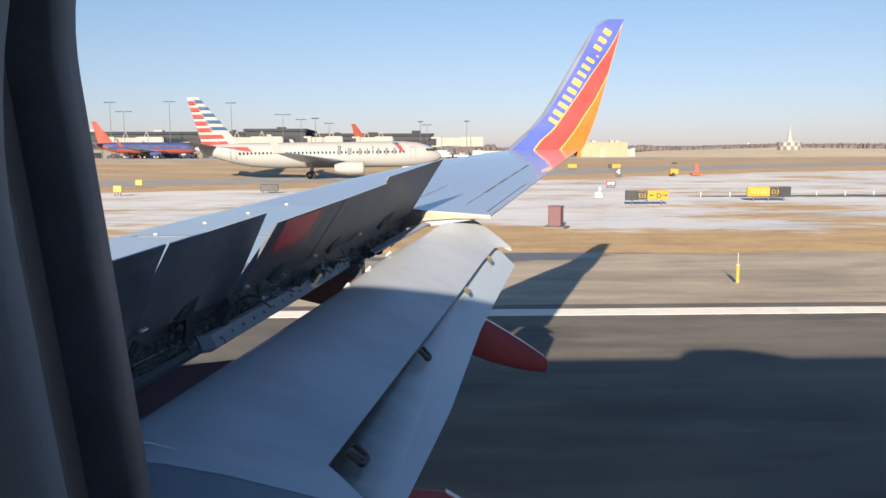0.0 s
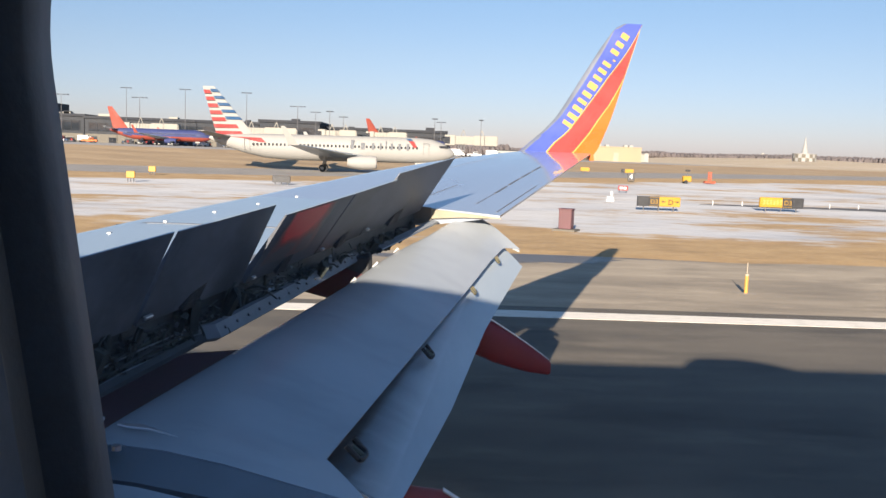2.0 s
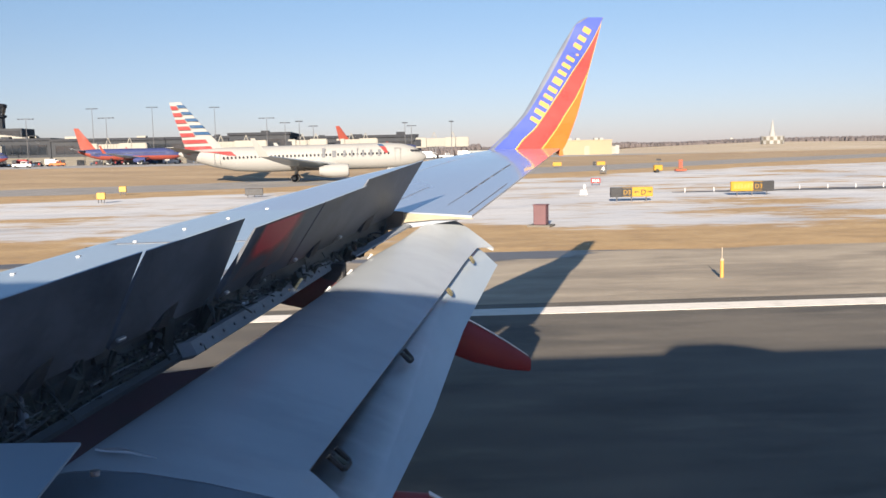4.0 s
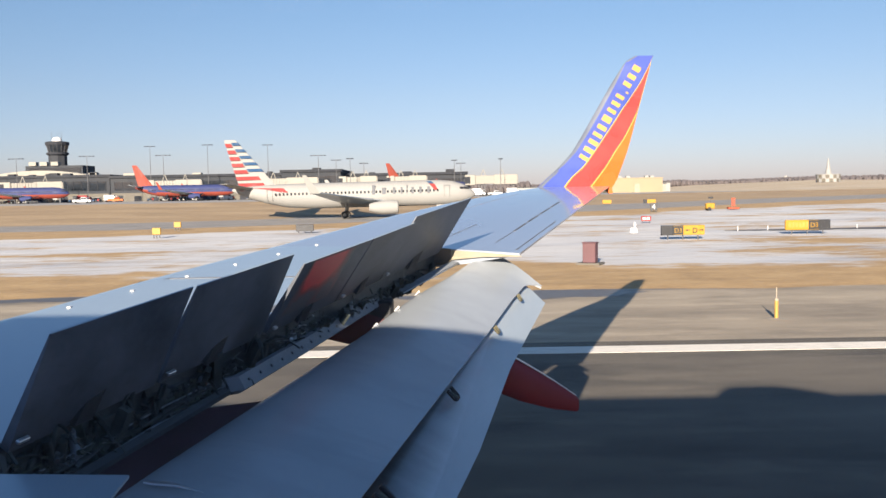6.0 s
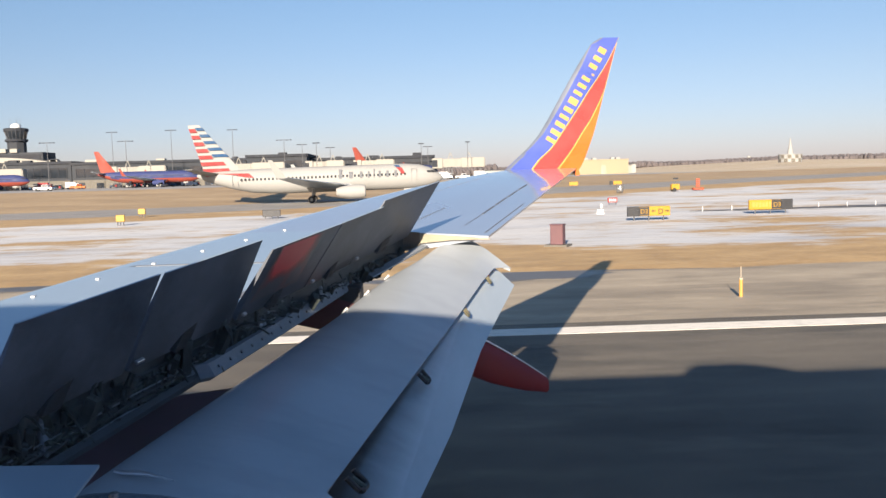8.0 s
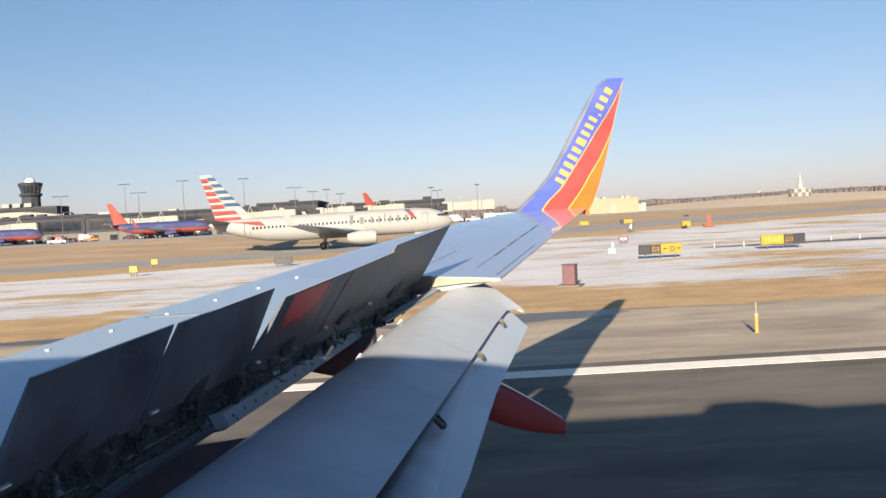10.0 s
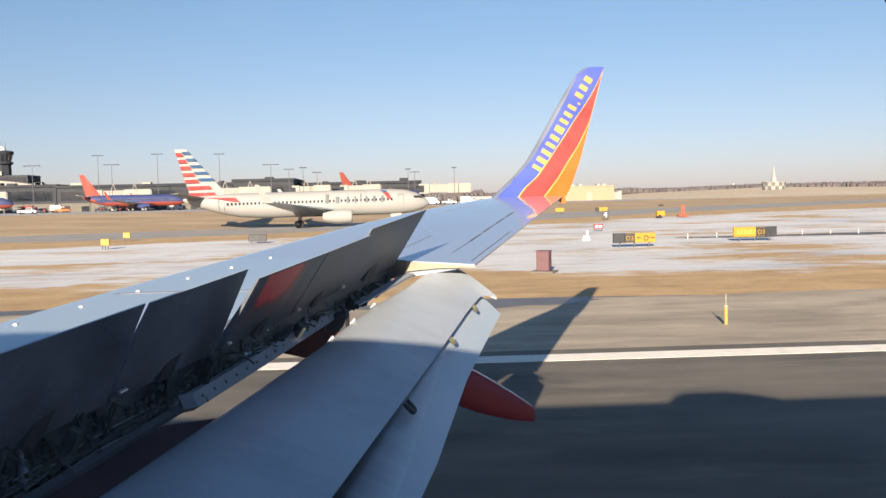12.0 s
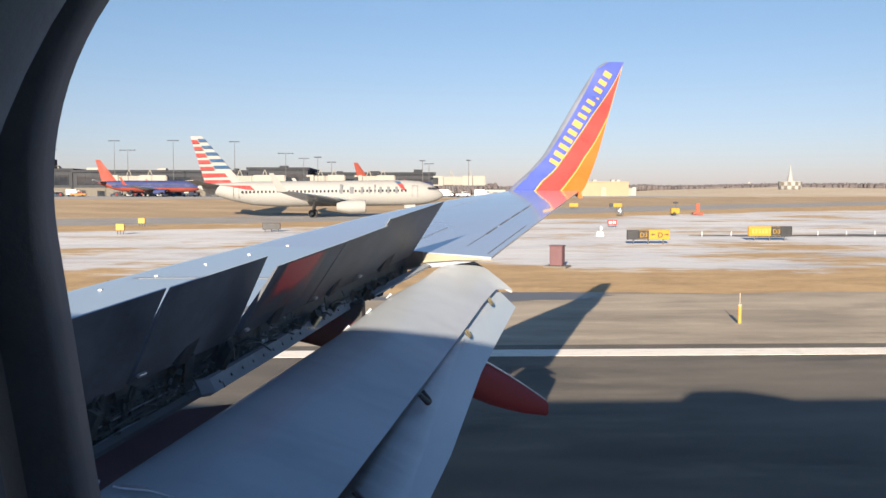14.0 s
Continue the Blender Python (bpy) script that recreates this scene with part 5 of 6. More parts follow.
def terminal_block(name, label, x0, x1, y0, y1, z1, base=True, fins=True):
    b = thing(name, label, "building", group="terminal buildings")
    box("wall", x0, x1, y0, y1, 2.4, z1 - 1.0, TERMINAL_GREY, b)
    box("roof", x0 - 0.5, x1 + 0.5, y0 - 0.6, y1, z1 - 1.0, z1, TERMINAL_DARK, b, "dark roof band")
    if base:
        box("base_wall", x0 + 0.4, x1 - 0.4, y0 - 0.35, y0 + 0.2, 2.4, 6.1, TERMINAL_PALE, b, "pale service level wall")
        x = x0 + 2.5
        rnd = random.Random(int(x0 * 7) & 255)
        while x < x1 - 4:
            w = rnd.uniform(1.8, 4.0)
            box("service_door", x, x + w, y0 - 0.45, y0 - 0.1, 2.5, 2.5 + rnd.uniform(2.1, 3.0), rnd.choice((GLAZING, TERMINAL_DARK, TERMINAL_DARK)), b)
            x += w + rnd.uniform(1.5, 6)
    box("window_band", x0 + 1.5, x1 - 1.5, y0 - 0.12, y0 + 0.1, 7.2, z1 - 2.6, GLAZING, b, "dark band of windows")
    if fins:
        for x in np.arange(x0 + 1.5, x1 - 1, 3.2):
            box("mullion", x, x + 0.18, y0 - 0.25, y0 + 0.05, 7.1, z1 - 2.5, TERMINAL_DARK, b)
    rnd = random.Random(int(x1 * 3) & 255)
    for _ in range(int((x1 - x0) / 14)):
        x = rnd.uniform(x0 + 2, x1 - 5)
        w = rnd.uniform(1.5, 4.5)
        box("rooftop_unit", x, x + w, y0 + 6, y0 + 9, z1, z1 + rnd.uniform(0.5, 1.3), rnd.choice((TERMINAL_DARK, TERMINAL_GREY, BRIDGE_WHITE)), b)
    return b


terminal_block("terminal", "long dark grey terminal concourse with pale base", -260, -132, 346, 385, 13.6)
terminal_block("terminal", "long dark grey terminal concourse with pale base", -131, -64, 344, 380, 13.0)
terminal_block("terminal", "raised dark terminal block above the gates", -63, -40, 340, 380, 14.0)
terminal_block("terminal", "dark terminal pier with glazed front", -39, -8, 350, 385, 12.4)
terminal_block("terminal", "dark terminal pier with glazed front", -7, 9, 345, 375, 12.3)
hall = thing("canopy_hall", "low hall with pale curved roof below the control tower", "building")
rings = []
for x in np.linspace(-206, -160, 9):
    h = 3.6 * math.sin(math.pi * (x + 212) / 60)
    rings.append([(x, 392, 2.5), (x, 412, 2.5), (x, 412, 14.0 + h), (x, 392, 13.6 + h)])
loft("curved_roof", rings, BRIDGE_WHITE, hall, smooth=False)
box("upper_storey", -190, -164, 398, 412, 13, 19.5, TERMINAL_GREY, hall)
box("window_band", -189, -165, 397.8, 398.2, 16, 18.5, GLAZING, hall)
for x in (-188, -183, -178):
    box("roof_plant", x, x + 3.2, 397, 400, 19.5, 21.2, BRIDGE_WHITE, hall)


def control_tower(x, y):
    t = thing("control_tower", "grey airport control tower with glazed cab and white dome", "tower")
    loft("shaft", [[(x + r * math.cos(a), y + r * math.sin(a), z) for a in np.linspace(math.pi / 8, 2 * math.pi + math.pi / 8, 8, endpoint=False)] for z, r in ((2.5, 4.4), (14, 4.2), (25.4, 4.2))], TERMINAL_GREY, t, smooth=False)
    loft("gallery", [[(x + r * math.cos(a), y + r * math.sin(a), z) for a in np.linspace(0, 2 * math.pi, 16, endpoint=False)] for z, r in ((25.4, 4.3), (25.9, 5.1), (26.8, 5.1), (26.8, 4.2))], TERMINAL_DARK, t, smooth=False)
    loft("cab_glass", [[(x + r * math.cos(a), y + r * math.sin(a), z) for a in np.linspace(0, 2 * math.pi, 16, endpoint=False)] for z, r in ((26.8, 4.1), (30.4, 5.0))], GLAZING, t, smooth=False)
    for a in np.linspace(0, 2 * math.pi, 16, endpoint=False):
        rod("cab_mullion", (x + 4.12 * math.cos(a), y + 4.12 * math.sin(a), 26.8), (x + 5.03 * math.cos(a), y + 5.03 * math.sin(a), 30.4), 0.09, STEEL, t, seg=6)
    loft("cab_roof", [[(x + r * math.cos(a), y + r * math.sin(a), z) for a in np.linspace(0, 2 * math.pi, 16, endpoint=False)] for z, r in ((30.4, 5.4), (31.8, 5.5), (32.1, 4.4))], TERMINAL_DARK, t, smooth=False)
    loft("dome", [[(x + r * math.cos(a), y + r * math.sin(a), z) for a in np.linspace(0, 2 * math.pi, 16, endpoint=False)] for z, r in ((32.1, 2.4), (33.2, 2.3), (34.0, 1.7), (34.4, 0.6))], WHITE, t, "white radar dome")
    for dx in (-2.5, 0.5, 2.2):
        rod("aerial", (x + dx, y, 32), (x + dx, y, 37), 0.07, STEEL, t, seg=6)


control_tower(-187, 425)


def jet_bridge(x0, x1, y, z=2.75):
    j = thing("jet_bridge", "cream white boarding bridge on steel legs with roof frames", "boarding bridge", group="boarding bridges")
    w = x1 - x0
    box("tunnel", x0 + 0.18 * w, x1, y, y + 3.2, z + 4.4, z + 7.6, BRIDGE_WHITE, j, "ribbed cream tunnel", 0.1)
    box("outer_tunnel", x0 + 0.55 * w, x1 - 0.3, y - 0.25, y + 3.4, z + 4.2, z + 7.9, BRIDGE_WHITE, j, "", 0.1)
    box("cab", x0, x0 + 0.2 * w, y - 0.6, y + 3.8, z + 4.0, z + 7.9, BRIDGE_WHITE, j, "", 0.2)
    box("cab_opening", x0 - 0.05, x0 + 0.1 * w, y - 0.62, y - 0.55, z + 4.6, z + 7.2, TERMINAL_DARK, j)
    box("service_stair", x0 + 0.25 * w, x0 + 0.27 * w, y - 0.9, y - 0.3, z, z + 4.5, STEEL, j)
    for xx in (x0 + 0.3 * w, x0 + 0.36 * w, x1 - 2):
        box("leg", xx, xx + 0.5, y + 0.8, y + 1.3, z - 0.1, z + 4.4, STEEL, j)
    box("wheel_bogie", x0 + 0.27 * w, x0 + 0.42 * w, y + 0.4, y + 1.8, z - 0.05, z + 0.9, TYRE, j)
    for xx in (x0 + 0.35 * w, x0 + 0.7 * w):
        for s in (-1, 1):
            rod("roof_frame", (xx + s * 0.9, y + 1.5, z + 7.6), (xx, y + 1.5, z + 9.9), 0.14, BRIDGE_WHITE, j, seg=6)
    n = int(w / 1.3)
    for i in range(n):
        xx = x0 + 0.2 * w + (0.8 * w) * i / n
        box("rib", xx, xx + 0.12, y - 0.3, y - 0.2, z + 4.5, z + 7.5, BRIDGE_WHITE, j)


for x0, x1, y in ((-164, -140, 322), (-112, -90, 326), (-72, -46, 322), (-38, -24, 318), (-21, -6, 322), (8, 28, 330), (-205, -182, 322)):
    jet_bridge(x0, x1, y)


def light_mast(x, y, top, arm=2.6, z=2.75):
    m = thing("light_mast", "tall steel apron light mast with cross arm", "lamp post", group="apron light masts")
    rod("pole", (x, y, z - 0.1), (x, y, top), 0.15, STEEL, m, 0.08, 8)
    rod("cross_arm", (x - arm, y, top - 0.3), (x + arm, y, top - 0.3), 0.08, STEEL, m, seg=6)
    for f in (-1, -0.45, 0.45, 1):
        box("floodlight", x + arm * f - 0.26, x + arm * f + 0.26, y - 0.3, y + 0.15, top - 0.5, top - 0.18, TERMINAL_DARK, m)


for x, y, top, arm in ((-126, 310, 19.4, 2.4), (-112, 335, 24.0, 1.8), (-99, 310, 19.3, 2.4), (-90, 335, 24.2, 1.8), (-66, 330, 23.5, 1.6), (-44.2, 310, 18.3, 2.4), (-41, 335, 17.6, 1.6), (-33, 310, 17.0, 1.0),
                       (-30, 330, 16.0, 1.4), (4, 325, 16.4, 0.8), (6.6, 335, 15.6, 1.5), (20.8, 320, 16.4, 0.6), (-152, 312, 19.0, 2.4), (-176, 330, 23, 1.8), (-214, 315, 19.5, 2.4)):
    light_mast(x, y, top, arm)


def pickup(x, y, z, body, label, van=False, yaw=0):
    v = thing("service_vehicle", label, "truck", pose(x, y, z, 0, 0, yaw), group="apron vehicles")
    box("body", -2.6, 2.6, -0.95, 0.95, 0.45, 1.15, body, v, "", 0.08)
    if van:
        box("cargo_box", -2.55, 1.0, -0.98, 0.98, 1.1, 2.6, body, v, "", 0.06)
        box("cab", 1.0, 2.3, -0.9, 0.9, 1.1, 2.1, body, v, "", 0.15)
        box("windscreen", 1.5, 2.32, -0.92, 0.92, 1.45, 1.95, GLAZING, v, "", 0.03)
    else:
        box("cab", -0.3, 1.4, -0.85, 0.85, 1.1, 1.85, body, v, "", 0.15)
        box("window", -0.1, 1.25, -0.88, 0.88, 1.3, 1.7, GLAZING, v, "", 0.03)
        box("load_bed", -2.55, -0.35, -0.9, 0.9, 1.1, 1.3, STEEL, v)
    for wx in (-1.65, 1.65):
        for s in (-1, 1):
            rod("wheel", (wx, 0.85 * s - 0.12, 0.38), (wx, 0.85 * s + 0.12, 0.38), 0.38, TYRE, v, seg=12)
    return v


pickup(-104, 252, 2.62, WHITE, "white pickup truck on the apron road", False, 2)
rnd = random.Random(11)
for x, y, mat, lab, van in ((-128, 312, FLAG_RED, "red baggage truck beside the gates", True), (-120, 316, WHITE, "white catering truck beside the gates", True), (-116, 309, LIVERY_ORANGE, "orange service truck beside the gates", False),
                            (-84, 306, FLAG_BLUE, "blue tug on the apron", False), (-78, 311, WHITE, "white van on the apron", True), (-66, 308, WHITE, "white pickup on the apron", False), (-58, 312, FLAG_RED, "red truck on the apron", True),
                            (-34, 306, LIVERY_BLUE, "blue baggage truck on the apron", False), (-28, 306, LIVERY_BLUE, "blue baggage truck on the apron", False), (-16, 300, WHITE, "white van on the apron", True),
                            (-10, 305, LIVERY_ORANGE, "orange service truck on the apron", True), (2, 308, FLAG_RED, "red truck on the apron", True), (12, 305, WHITE, "white catering truck on the apron", True), (18, 309, WHITE, "white pickup on the apron", False),
                            (24, 300, WHITE, "white van on the apron", True), (-160, 306, WHITE, "white van on the apron", True), (-176, 309, FLAG_RED, "red truck on the apron", True)):
    pickup(x, y, 2.72, mat, lab, van, rnd.uniform(-12, 12))


def baggage_cart():
    """Open four-wheeled cart with a canvas roof and a few cases."""
    c = thing("baggage_cart", "small covered baggage cart parked on the apron", "cart", pose(-150, 318, 2.72), group="baggage carts")
    box("deck", -1.5, 1.5, -0.75, 0.75, 0.42, 0.55, STEEL, c)
    for sx in (-1.42, 1.42):
        for sy in (-0.68, 0.68):
            rod("post", (sx, sy, 0.5), (sx, sy, 1.75), 0.04, STEEL, c, seg=6)
            rod("wheel", (sx * 0.75, sy - 0.06, 0.22), (sx * 0.75, sy + 0.06, 0.22), 0.22, TYRE, c, seg=10)
    box("roof", -1.55, 1.55, -0.8, 0.8, 1.72, 1.84, SILVER, c, "pale canvas roof", 0.04)
    for i, (x0, mat) in enumerate(((-1.3, FLAG_BLUE), (-0.5, TERMINAL_DARK), (0.35, FLAG_RED))):
        box("case", x0, x0 + 0.62, -0.5, 0.4, 0.55, 1.05 + 0.12 * i, mat, c, "", 0.05)
    return c


cart_0 = baggage_cart()
rnd = random.Random(23)
for x in (-196, -189, -170, -167, -153, -136, -133, -124, -108, -101, -97, -81, -76, -72.5, -62, -54, -50, -39, -22, -14, -6.5, 6, 8.5, 15, 30):
    copy_thing(cart_0, pose(x + rnd.uniform(-1, 1), rnd.uniform(306, 330), 2.72, 0, 0, rnd.choice((0, 90, 8, -15, 30, 75))))


def belt_loader(x, y, yaw):
    b = thing("belt_loader", "low service vehicle with a raised conveyor beside the gates", "truck", pose(x, y, 2.72, 0, 0, yaw), group="belt loaders")
    box("chassis", -2.6, 2.4, -0.85, 0.85, 0.35, 0.95, SILVER, b, "", 0.06)
    box("driver_seat", -1.2, -0.7, 0.2, 0.7, 0.95, 1.5, TYRE, b, "", 0.05)
    mesh_object("conveyor", [(-3.2, -0.5, 0.9), (3.2, -0.5, 2.6), (3.2, 0.2, 2.6), (-3.2, 0.2, 0.9), (-3.2, -0.5, 0.7), (3.2, -0.5, 2.4), (3.2, 0.2, 2.4), (-3.2, 0.2, 0.7)],
                [(0, 1, 2, 3), (7, 6, 5, 4), (0, 4, 5, 1), (1, 5, 6, 2), (2, 6, 7, 3), (3, 7, 4, 0)], TERMINAL_DARK, b, "dark conveyor belt")
    for wx in (-1.8, 1.7):
        for s in (-1, 1):
            rod("wheel", (wx, 0.85 * s - 0.1, 0.34), (wx, 0.85 * s + 0.1, 0.34), 0.34, TYRE, b, seg=12)


for x, y, yaw in ((-140, 296, 70), (-83, 295, 80), (-94, 296, 100), (-152, 297, 95), (0, 318, 60)):
    belt_loader(x, y, yaw)

# tan building and small sheds beyond
tan = thing("tan_shed", "long tan metal building with white roof units", "building")
box("wall", 80, 105, 420, 440, 2.4, 9.4, TAN_WALL, tan)
box("parapet", 79.8, 105.2, 419.8, 440, 9.4, 9.9, TAN_WALL, tan)
box("door", 91.5, 94, 419.7, 420.2, 2.6, 7.0, CONCRETE, tan)
for x in (84, 88, 97, 99.5):
    box("roof_unit", x, x + 1.8, 422, 425, 9.9, 10.8, SILVER, tan)
for x, y, w, h, mat in ((118, 520, 14, 5, BRIDGE_WHITE), (137, 560, 8, 6, SILVER), (62, 500, 16, 5, BRIDGE_WHITE), (44, 520, 12, 4, SILVER)):
    s = thing("shed", "small pale airport shed with flat roof", "building", group="sheds")
    box("wall", x, x + w, y, y + 10, 2.3, 2.5 + h, mat, s)
    box("roof", x - 0.3, x + w + 0.3, y - 0.3, y + 10.3, 2.5 + h, 2.9 + h, TERMINAL_GREY, s)
    box("door", x + w * 0.4, x + w * 0.6, y - 0.1, y + 0.2, 2.4, 2.4 + h * 0.6, TERMINAL_DARK, s)

def water_tower(x, y, z):
    """White water tank on a tapered stem, far off among the woods."""
    t = thing("water_tower", "white water tower standing above the far woods", "tower")
    loft("stem", [[(x + r * math.cos(a), y + r * math.sin(a), zz) for a in np.linspace(0, 2 * math.pi, 12, endpoint=False)] for zz, r in ((z, 3.0), (z + 6, 1.6), (z + 20, 1.5), (z + 23, 3.2))], SILVER, t)
    loft("tank", [[(x + r * math.cos(a), y + r * math.sin(a), zz) for a in np.linspace(0, 2 * math.pi, 16, endpoint=False)] for zz, r in ((z + 22.5, 2.5), (z + 24.5, 5.0), (z + 27, 5.6), (z + 29.5, 4.4), (z + 31, 1.5))], SILVER, t)


water_tower(940, 2400, 7.6)

# headwall in the grass bank
hw = thing("culvert_headwall", "pale stone-faced culvert headwall in the grass bank", "culvert")
plate("apron_slope", [(-96, 138, 0.35), (-82, 138, 0.35), (-84, 158, 1.5), (-93, 158, 1.5)], 0.3, CONCRETE, hw)
box("headwall", -93, -84, 158, 159, 0.3, 2.0, CONCRETE, hw)
for x in (-91.5, -87):
    box("culvert_mouth", x, x + 1.6, 157.8, 158.3, 0.9, 1.8, TERMINAL_DARK, hw)


# ---- signs and markers by the runway ----
def taxi_sign(x, y, z, w, h, text="", yaw=0.0, dark_share=0.0, label="yellow lit taxiway sign on short legs"):
    s = thing("taxiway_sign", label, "sign", pose(x, y, z, 0, 0, yaw), group="taxiway signs")
    box("panel", -w / 2, w / 2, -0.12, 0.12, 0.35, 0.35 + h, SIGN_YELLOW, s, "", 0.03)
    if dark_share:
        box("dark_panel", -w / 2 - 0.02, -w / 2 + w * dark_share, -0.14, 0.14, 0.34, 0.36 + h, SIGN_BLACK, s, "black end panel")
    for xx in (-w * 0.35, 0, w * 0.35):
        rod("leg", (xx, 0, -0.1), (xx, 0, 0.4), 0.05, STEEL, s)
    return s


def lettering(parent, body, x, z, size, mat, y=-0.16):
    cu = bpy.data.curves.new("lettering", "FONT")
    cu.body = body
    cu.size = size
    cu.extrude = 0.01
    tmp = bpy.data.objects.new("lettering", cu)
    me = bpy.data.meshes.new_from_object(tmp)
    bpy.data.objects.remove(tmp)
    me.materials.clear()
    me.materials.append(mat)
    ob = new("lettering", me)
    ob.parent = parent
    ob.matrix_local = pose(x, y, z, 90, 0, 0)
    return ob


def ground_z(x, y):
    """Height of the open ground between the runway and the taxiway."""
    sn, tz = SNOW_END(x), TAXI_Z(x)
    return float(np.interp(y, [66, sn, sn + 3.5, TAXI_NEAR(x), TAXI_FAR(x), TAXI_FAR(x) + 55], [0, tz * 0.8, tz * 0.85, tz, tz, 2.2]))


def direction_sign(x, y, w, h, order, label):
    """Long sign whose yellow, black and blank panels follow one another."""
    d = taxi_sign(x, y, ground_z(x, y), w, h, label=label)
    at = -w / 2
    for kind, share in order:
        wide = w * share
        if kind != "yellow":
            box("dark_panel", at - 0.01, at + wide + 0.01, -0.14, 0.14, 0.34, 0.36 + h, SIGN_BLACK, d, "black sign panel")
        if kind == "D3":
            lettering(d, "D3", at + wide * 0.12, 0.35 + h * 0.26, h * 0.66, SIGN_YELLOW)
            for q in ((at + 0.03, at + wide - 0.03, 0.38, 0.40), (at + 0.03, at + wide - 0.03, h + 0.30, h + 0.32)):
                box("border", q[0], q[1], -0.155, -0.14, q[2], q[3], SIGN_YELLOW, d)
        at += wide
    return d


taxi_sign(33, 178, ground_z(33, 178), 1.8, 0.75)
taxi_sign(40, 171, ground_z(40, 171), 2.4, 0.75, dark_share=0.3)
d3 = direction_sign(17.7, 66, 3.2, 0.72, (("blank", 0.26), ("D3", 0.24), ("yellow", 0.50)), "black and yellow taxiway sign reading D3 and D")
lettering(d3, "D", 0.66, 0.50, 0.55, SIGN_BLACK)
for s in (-1, 1):
    xx = 0.84 + s * 0.50
    mesh_object("arrow", [(xx - 0.16 * s, -0.15, 0.69), (xx - 0.16 * s, -0.15, 0.74), (xx + 0.02 * s, -0.15, 0.74), (xx + 0.02 * s, -0.15, 0.80), (xx + 0.19 * s, -0.15, 0.715), (xx + 0.02 * s, -0.15, 0.63), (xx + 0.02 * s, -0.15, 0.69)], [(0, 1, 2, 3, 4, 5, 6)], SIGN_BLACK, d3, "black arrow")
d3 = direction_sign(28.6, 70, 3.5, 0.78, (("yellow", 0.52), ("D3", 0.22), ("blank", 0.26)), "yellow and black taxiway sign reading D3, its other letters too faded")
for k in range(6):
    box("letter_bar", -1.5 + 0.27 * k, -1.33 + 0.27 * k, -0.135, -0.12, 0.55, 0.95, STAKE_YELLOW, d3, "faded bar in place of a letter" if k == 0 else "")
for x, y in ((-26, 80), (-29, 96)):
    taxi_sign(x, y, ground_z(x, y), 0.75, 0.6, label="small yellow taxiway sign in the snow")

# back of a sign, and the red, black and white ones that stand where a taxiway leaves
back = thing("sign_back", "black back of a runway sign on short legs in the snow", "sign", pose(-13.4, 85, ground_z(-13.4, 85), 0, 0, 2))
box("panel", -0.85, 0.85, -0.12, 0.12, 0.2, 0.85, SIGN_BLACK, back, "", 0.03)
for xx in (-0.6, 0.0, 0.6):
    rod("leg", (xx, 0, -0.1), (xx, 0, 0.25), 0.05, STEEL, back)
stop = thing("holding_sign", "small red sign with white bars beside the taxiway", "sign", pose(21, 92, ground_z(21, 92), 0, 0, -8))
box("panel", -0.5, 0.5, -0.1, 0.1, 0.25, 0.75, FLAG_RED, stop, "", 0.02)
for xx in (-0.34, -0.16, 0.06, 0.24):
    box("letter_bar", xx, xx + 0.11, -0.115, -0.1, 0.36, 0.64, WHITE, stop)
for xx in (-0.35, 0.35):
    rod("leg", (xx, 0, -0.1), (xx, 0, 0.3), 0.04, STEEL, stop)
four = thing("distance_sign", "black distance sign with a white 4", "sign", pose(29.5, 124, ground_z(29.5, 124), 0, 0, -10))
box("panel", -0.5, 0.5, -0.1, 0.1, 0.25, 1.3, SIGN_BLACK, four, "", 0.02)
lettering(four, "4", -0.27, 0.42, 1.0, WHITE, -0.125)
for xx in (-0.3, 0.3):
    rod("leg", (xx, 0, -0.1), (xx, 0, 0.3), 0.05, STEEL, four)
unit = thing("runway_light_unit", "white lamp head on two stacked white boxes in the snow", "light", pose(16.2, 76, ground_z(16.2, 76)))
box("lower_box", -0.32, 0.32, -0.25, 0.25, -0.05, 0.22, WHITE, unit, "", 0.03)
box("upper_box", -0.28, 0.28, -0.22, 0.22, 0.22, 0.42, WHITE, unit, "", 0.03)
loft("lamp_head", [ellipse_ring(0, 0, 0.68, 0.02, 0.02, 14)] + [[(dx, 0.26 * r * math.cos(q), 0.68 + 0.26 * r * math.sin(q)) for q in np.linspace(0, 2 * math.pi, 14, endpoint=False)] for dx, r in ((0.02, 0.75), (0.12, 1.0), (0.22, 0.7))], WHITE, unit)
cart = thing("light_cart", "yellow trailer-mounted work light on the snow", "machine", pose(38, 126, ground_z(38, 126)))
box("body", -0.6, 0.6, -0.4, 0.4, 0.3, 1.1, SIGN_YELLOW, cart, "", 0.06)
rod("mast", (0.1, 0, 1.0), (0.1, 0, 1.9), 0.05, STEEL, cart)
box("lamp", -0.25, 0.45, -0.1, 0.1, 1.75, 2.0, SIGN_BLACK, cart, "", 0.03)
for s in (-1, 1):
    rod("wheel", (-0.2, 0.42 * s - 0.08, 0.25), (-0.2, 0.42 * s + 0.08, 0.25), 0.28, TYRE, cart, seg=12)
board = thing("barrier_board", "orange folding closure board on a trailer", "machine", pose(42, 128, ground_z(42, 128)))
box("trailer", -0.8, 0.8, -0.4, 0.4, 0.1, 0.42, ORANGE_BOARD, board, "", 0.05)
for k in range(4):
    box("slat", -0.3, 0.3, -0.05, 0.05, 0.55 + 0.32 * k, 0.8 + 0.32 * k, ORANGE_BOARD, board)
rod("mast", (0, 0.08, 0.3), (0, 0.08, 1.8), 0.05, STEEL, board)


